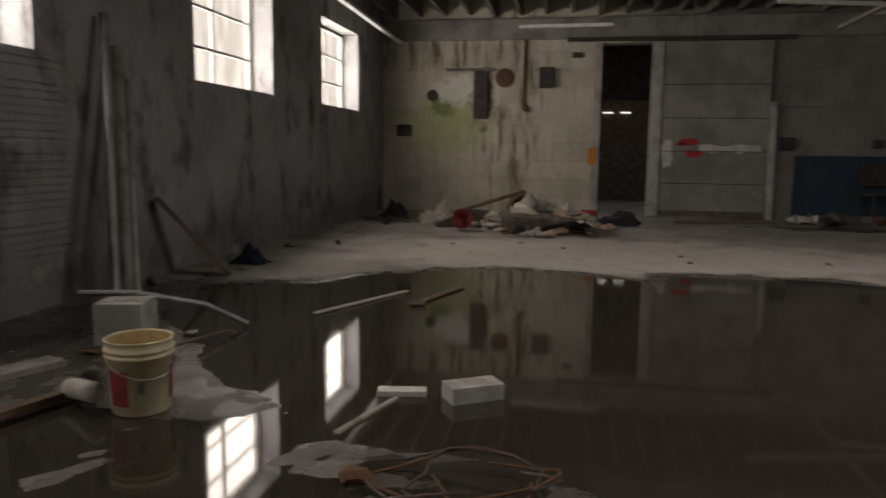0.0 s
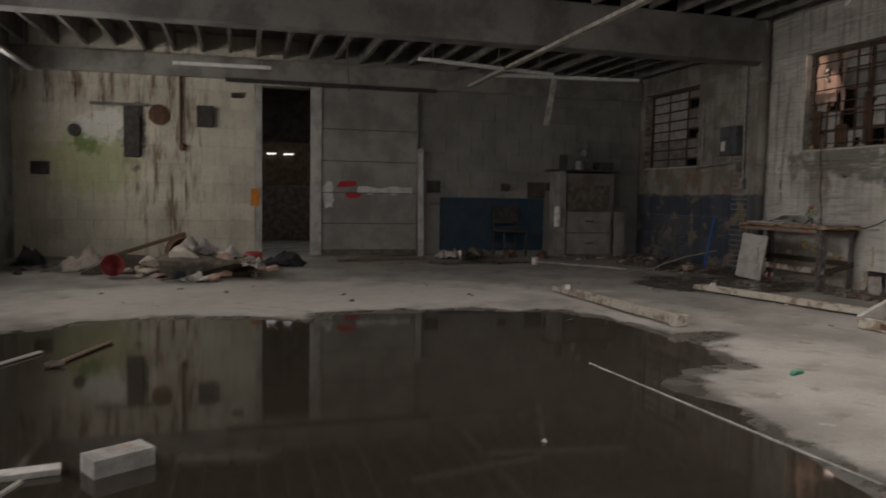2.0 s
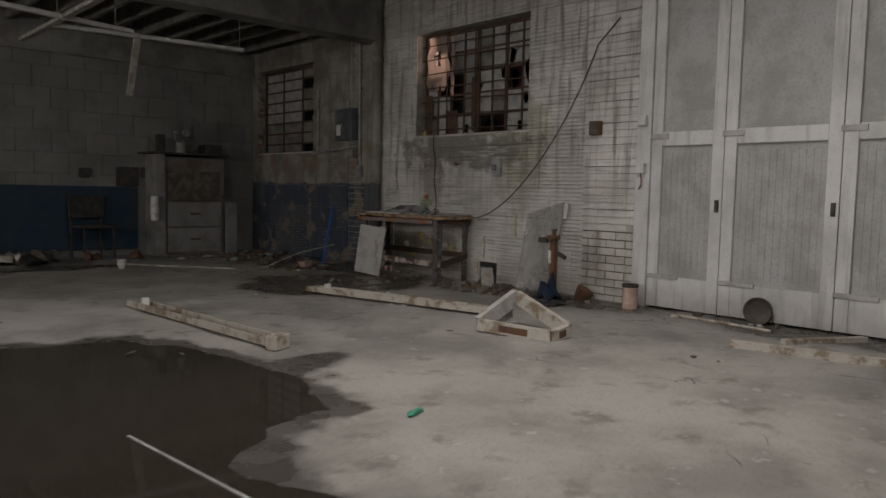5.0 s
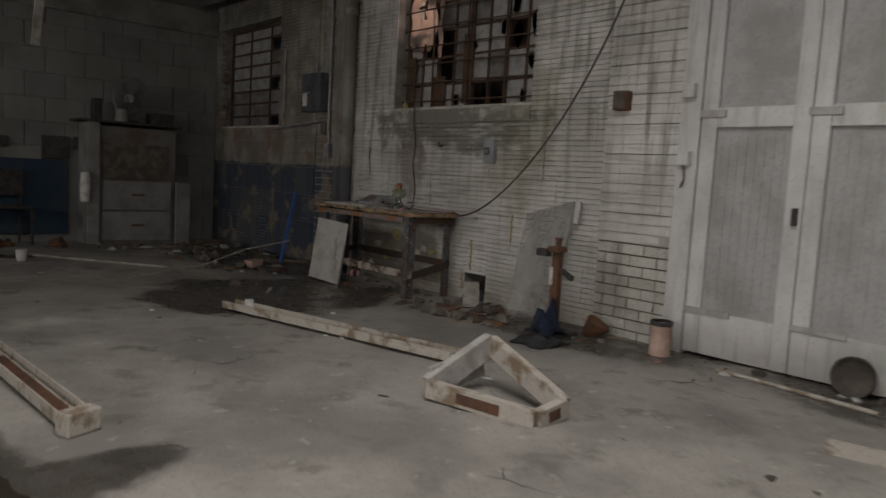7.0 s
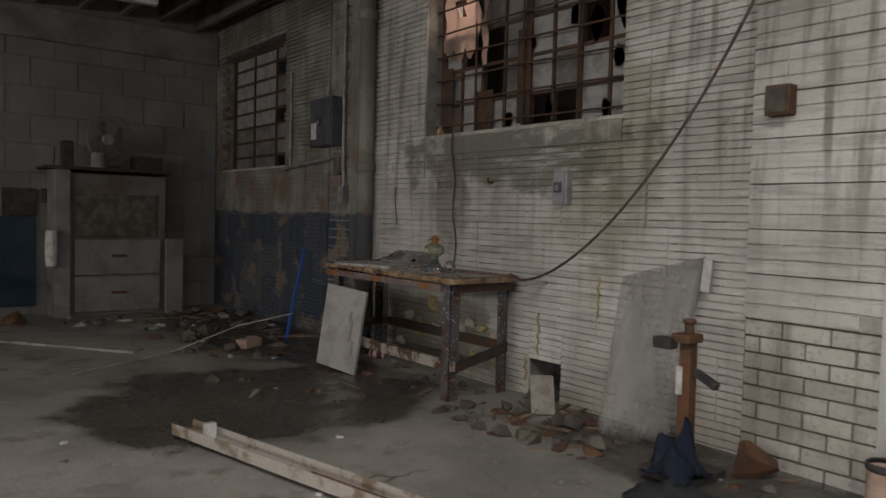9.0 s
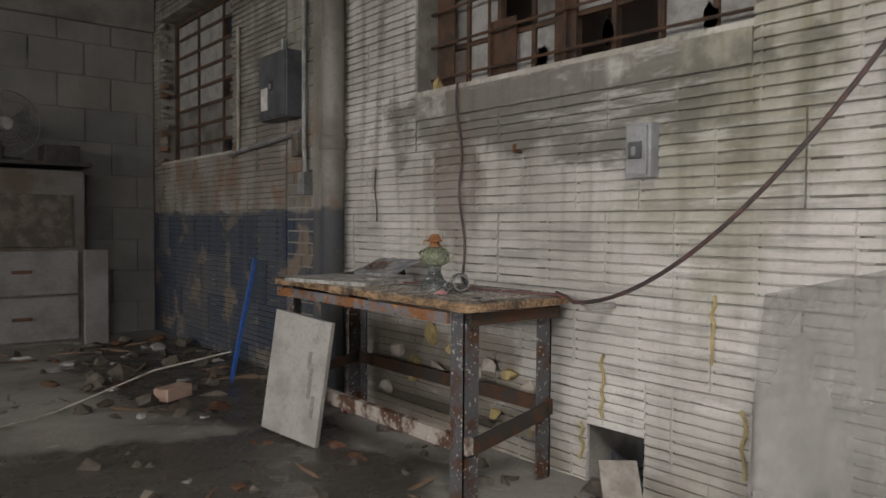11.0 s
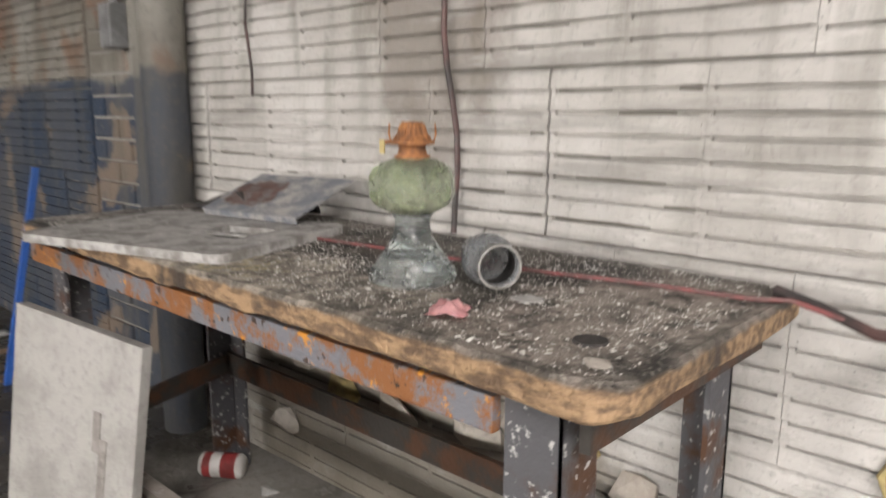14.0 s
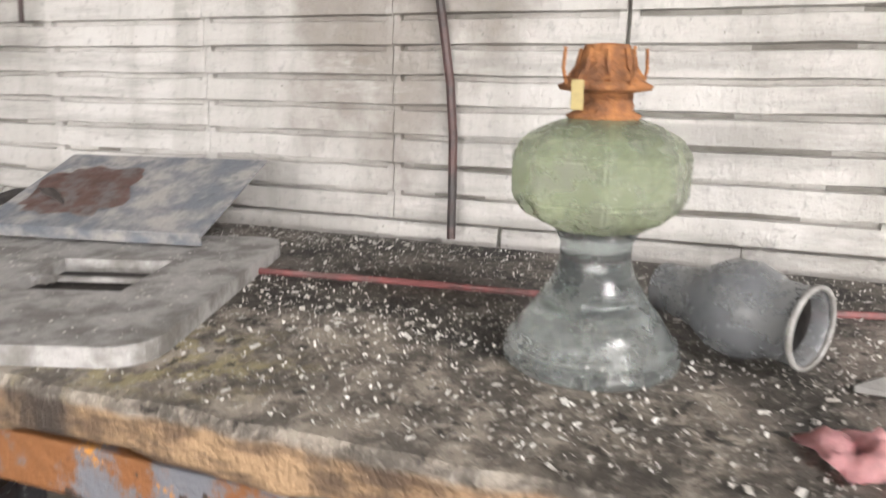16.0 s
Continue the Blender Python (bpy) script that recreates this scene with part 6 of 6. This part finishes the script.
solo("blue_rag", crumple(random.Random(14), 0.3, 0.25, 0.16, 10), M["bluerag"], "dark blue rag by the plastered wall", "rag", smooth=True, at=pose(-1.95, 6.1, 0.01))
rw = random.Random(70)
for k in range(4):
    pts = [(0.42 + 0.05 * k + (0.27 - 0.03 * k) * math.cos(a + k) * (1 + 0.2 * math.sin(3 * a + k)), 2.26 + 0.16 * math.sin(a + k), 0.02 + 0.05 * max(0, math.sin(a * 1.5 + k))) for a in [i * 0.42 for i in range(13)]]
    solo("wire_loop", sweep(pts, 0.005, 6), M["rust" if k % 2 else "cable"], "loose loop of old wire in the puddle", "wire", "tangled wires")
solo("brown_scrap", chunk(rw, 0.12, 0.09, 0.05), M["rust"], "rusty scrap among the wires", "scrap", at=pose(0.15, 2.25, 0.0))


# ---- wall pieces ----
def ribbed_tile(w, h, ribs, deep, seed):
    """A scored hollow tile, its face in the yz plane looking to -x; the scores waver and fill with paint here and there."""
    b = bmesh.new()
    rr = random.Random(seed)
    pitch = h / ribs
    marks = (0.0, 0.03, 0.034, 0.28, 0.5, 0.72, 0.966, 0.97, 1.0)
    shift = Vector((rr.random() * 50, rr.random() * 50, 0))
    lines = []
    for u in marks:
        flush = u < 0.032 or u > 0.968
        prof = [(0.012, 0.0)]
        for k in range(ribs):
            z = k * pitch
            fill = 0.5 + 0.5 * noise.noise(shift + Vector((u * 2.2, k * 1.9, 0)))
            wob = 0.0025 * noise.noise(shift + Vector((u * 3, k * 2.3, 5)))
            d = -0.001 if flush else -0.001 + deep * (0.45 + 0.65 * fill)
            prof += [(-0.0055, z + pitch * 0.04 + (wob if k else 0.0)), (-0.001, z + pitch * 0.80 + wob)]
            if k < ribs - 1:
                prof += [(d, z + pitch * 0.84 + wob), (d, z + pitch * 0.99 + wob)]
        prof += [(0.003, h - 0.002), (0.012, h)]
        lines.append([b.verts.new((x, w * u, z)) for x, z in prof])
    for left, right in zip(lines, lines[1:]):
        for i in range(len(left) - 1):
            b.faces.new((left[i], right[i], right[i + 1], left[i + 1]))
    b.faces.new(lines[0])
    b.faces.new(lines[-1][::-1])
    bmesh.ops.recalc_face_normals(b, faces=b.faces[:])
    return b


def lay_tiles(y0, y1, ystart, zstart, zmin, x, material, parent, holes, w=0.295, h=0.305, pitch=0.0365, deep=0.011):
    """Courses of scored tiles on an east wall between y0 and y1, half lapped, cut round the openings (a, b, za, zb)."""
    rng = random.Random(90)
    cache = {}
    row, z = 0, zstart
    while z < 3.4:
        y = ystart - (w / 2 if row % 2 else 0)
        while y < y1:
            a, c = max(y, y0), min(y + w, y1)
            pieces = [(a, c, max(z, zmin), min(z + h, 3.4))]
            for ha, hb, za, zb in holes:
                cut = []
                for p, q, s, e in pieces:
                    if q <= ha or p >= hb or e <= za or s >= zb:
                        cut.append((p, q, s, e))
                    else:
                        cut += [(p, ha, s, e), (hb, q, s, e), (max(p, ha), min(q, hb), s, za), (max(p, ha), min(q, hb), zb, e)]
                pieces = cut
            for a, c, s, e in pieces:
                if c - a < 0.02 or e - s < 0.02:
                    continue
                key = (round(c - a, 2), round(e - s, 2), rng.randrange(4))
                if key not in cache:
                    cache[key] = finish("tile", ribbed_tile(c - a - 0.0012, e - s - 0.002, max(1, round((e - s) / pitch)), deep, key[2] + len(cache)), material)
                t = new("tile", cache[key])
                t.parent = parent
                t.matrix_world = pose(x + rng.uniform(-0.0025, 0.0015), a + 0.0006, s + 0.001, rng.uniform(-0.15, 0.15), 0, rng.uniform(-0.3, 0.3))
            y += w
        z += h
        row += 1


HOLE = (6.74, 7.0, 0.0, 0.24)
SILL = (W2[0], W2[1], W2[2] - 0.125, W2[3])
lay_tiles(5.605, 8.84, 5.60, -0.16, -0.16, XR + 0.004, M["tile"], wall_east, [SILL, HOLE])
bm = box(XR - 0.006, XR + 0.002, W2[0] + 0.002, W2[1] - 0.002, W2[2] - 0.121, W2[2] - 0.003, bevel=0.003)
part("sill_band", bm, M["tile"], wall_east, "stained plaster band under the broken window")
lay_tiles(9.505, YF - 0.003, 9.5, -0.16, -0.16, XR + 0.004, M["east"], wall_east, [W1])


def lay_bricks(y0, y1, z0, z1, x, material, bw, bh, holes, count, parent, seed):
    """Bricks of an east wall; the lowest and nearest are parts, the rest one mesh."""
    rng = random.Random(seed)
    cache = {}
    places = []
    row, z = 0, z0
    while z < z1 - 0.02:
        y = y0 - (bw / 2 if row % 2 else 0)
        while y < y1:
            a, c = max(y, y0), min(y + bw, y1)
            mid = (a + c) / 2
            if c - a > 0.04 and not any(h[0] - 0.02 < mid < h[1] + 0.02 and h[2] - bh * 0.6 < z + bh / 2 < h[3] + 0.01 for h in holes):
                places.append((a, c, z, rng.uniform(-0.004, 0.004)))
            y += bw
        z += bh
        row += 1
    places.sort(key=lambda p: (p[2] > 1.75, p[0]))
    rest = bmesh.new()
    for k, (a, c, z, d) in enumerate(places):
        if k < count:
            key = round(c - a, 2)
            if key not in cache:
                cache[key] = finish("brick", box(-0.012, 0.012, 0, c - a - 0.009, 0, bh - 0.010, bevel=0.003), material)
            t = new("brick", cache[key])
            t.parent = parent
            t.matrix_world = pose(x + d, a, z, rng.uniform(-0.4, 0.4))
        else:
            vs = [rest.verts.new((x + d + i * 0.012, a + j * (c - a - 0.009), z + l * (bh - 0.010))) for i in (-1, 1) for j in (0, 1) for l in (0, 1)]
            for q in ((0, 1, 3, 2), (0, 4, 5, 1), (2, 3, 7, 6), (1, 5, 7, 3), (0, 2, 6, 4)):
                rest.faces.new([vs[i] for i in q])
    if len(rest.verts):
        bmesh.ops.recalc_face_normals(rest, faces=rest.faces[:])
        tagged(part("upper_bricks", rest, material, parent), kind="stuff")
    else:
        rest.free()


pier = setting("brick_pier", box(XR - 0.030, XR + 0.009, 5.01, 5.598, -0.02, 3.42), M["dirty_mortar"], "whitewashed pier of brick and scored tile beside the white doors", "brick pier")
lay_bricks(5.012, 5.598, 0.0, 0.70, XR - 0.034, M["pilaster"], 0.205, 0.074, [], 300, pier, 4)
lay_tiles(5.012, 5.598, 4.95, 0.668, 0.668, XR - 0.044, M["tile"], pier, [], 0.33, 0.2, 0.066, 0.005)
lay_bricks(9.11, 9.50, 0.0, 3.4, XR + 0.016, M["east"], 0.195, 0.074, [], 300, wall_east, 5)
# broken brick ends round the barred window
rr = random.Random(66)
for y, side in ((W1[0], 1), (W1[1], -1)):
    for k in range(15):
        b = chunk(rr, 0.10, rr.uniform(0.04, 0.20), rr.uniform(0.04, 0.085))
        t = part("broken_brick", b, M["plainpaint"] if rr.random() < 0.25 else M["east"], wall_east)
        t.matrix_world = pose(XR + 0.04, y + side * rr.uniform(0.0, 0.03), W1[2] + 0.02 + k * 0.084 + rr.uniform(-0.03, 0.03), rr.uniform(-8, 8), rr.uniform(-8, 8), rr.uniform(-15, 15))


def lay_blocks():
    rng = random.Random(14)
    h, w = 0.283, 0.43
    cache = {}
    row, z = 0, 0.0
    while z < 2.7:
        x = XL + 0.002 - (w / 2 if row % 2 else 0)
        while x < XR:
            a, c = max(x, XL + 0.002), min(x + w, XR - 0.002)
            pieces = [(a, c)]
            if c > 1.04 and a < 3.2:
                pieces = [(a, min(c, 1.035))] if a < 1.0 else [(max(a, 3.2), c)] if c > 3.25 else []
            for s, e in pieces:
                if e - s < 0.05:
                    continue
                key = round(e - s, 2)
                if key not in cache:
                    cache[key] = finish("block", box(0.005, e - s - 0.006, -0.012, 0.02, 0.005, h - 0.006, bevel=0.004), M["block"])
                t = new("block", cache[key])
                t.parent = wall_north
                t.matrix_world = pose(s, YF + 0.008 + rng.uniform(-0.003, 0.003), z, 0, rng.uniform(-0.15, 0.15))
            x += w
        z += h
        row += 1


lay_blocks()

# scored tile patch on the plastered wall
bm = bmesh.new()
for k in range(26):
    z = 0.35 + k * 0.046
    for y, w in ((2.2, 0.9), (3.12, 0.6), (3.74, 0.62), (4.75, 0.45)):
        if (k * 7 + int(y * 10)) % 9 and not (y > 4.5 and k % 13 > 5):
            box(XL - 0.004, XL + 0.010, y, y + w - 0.015, z, z + 0.034, bm)
tagged(part("scored_tile_ribs", bm, M["plaster"], wall_west), kind="stuff")
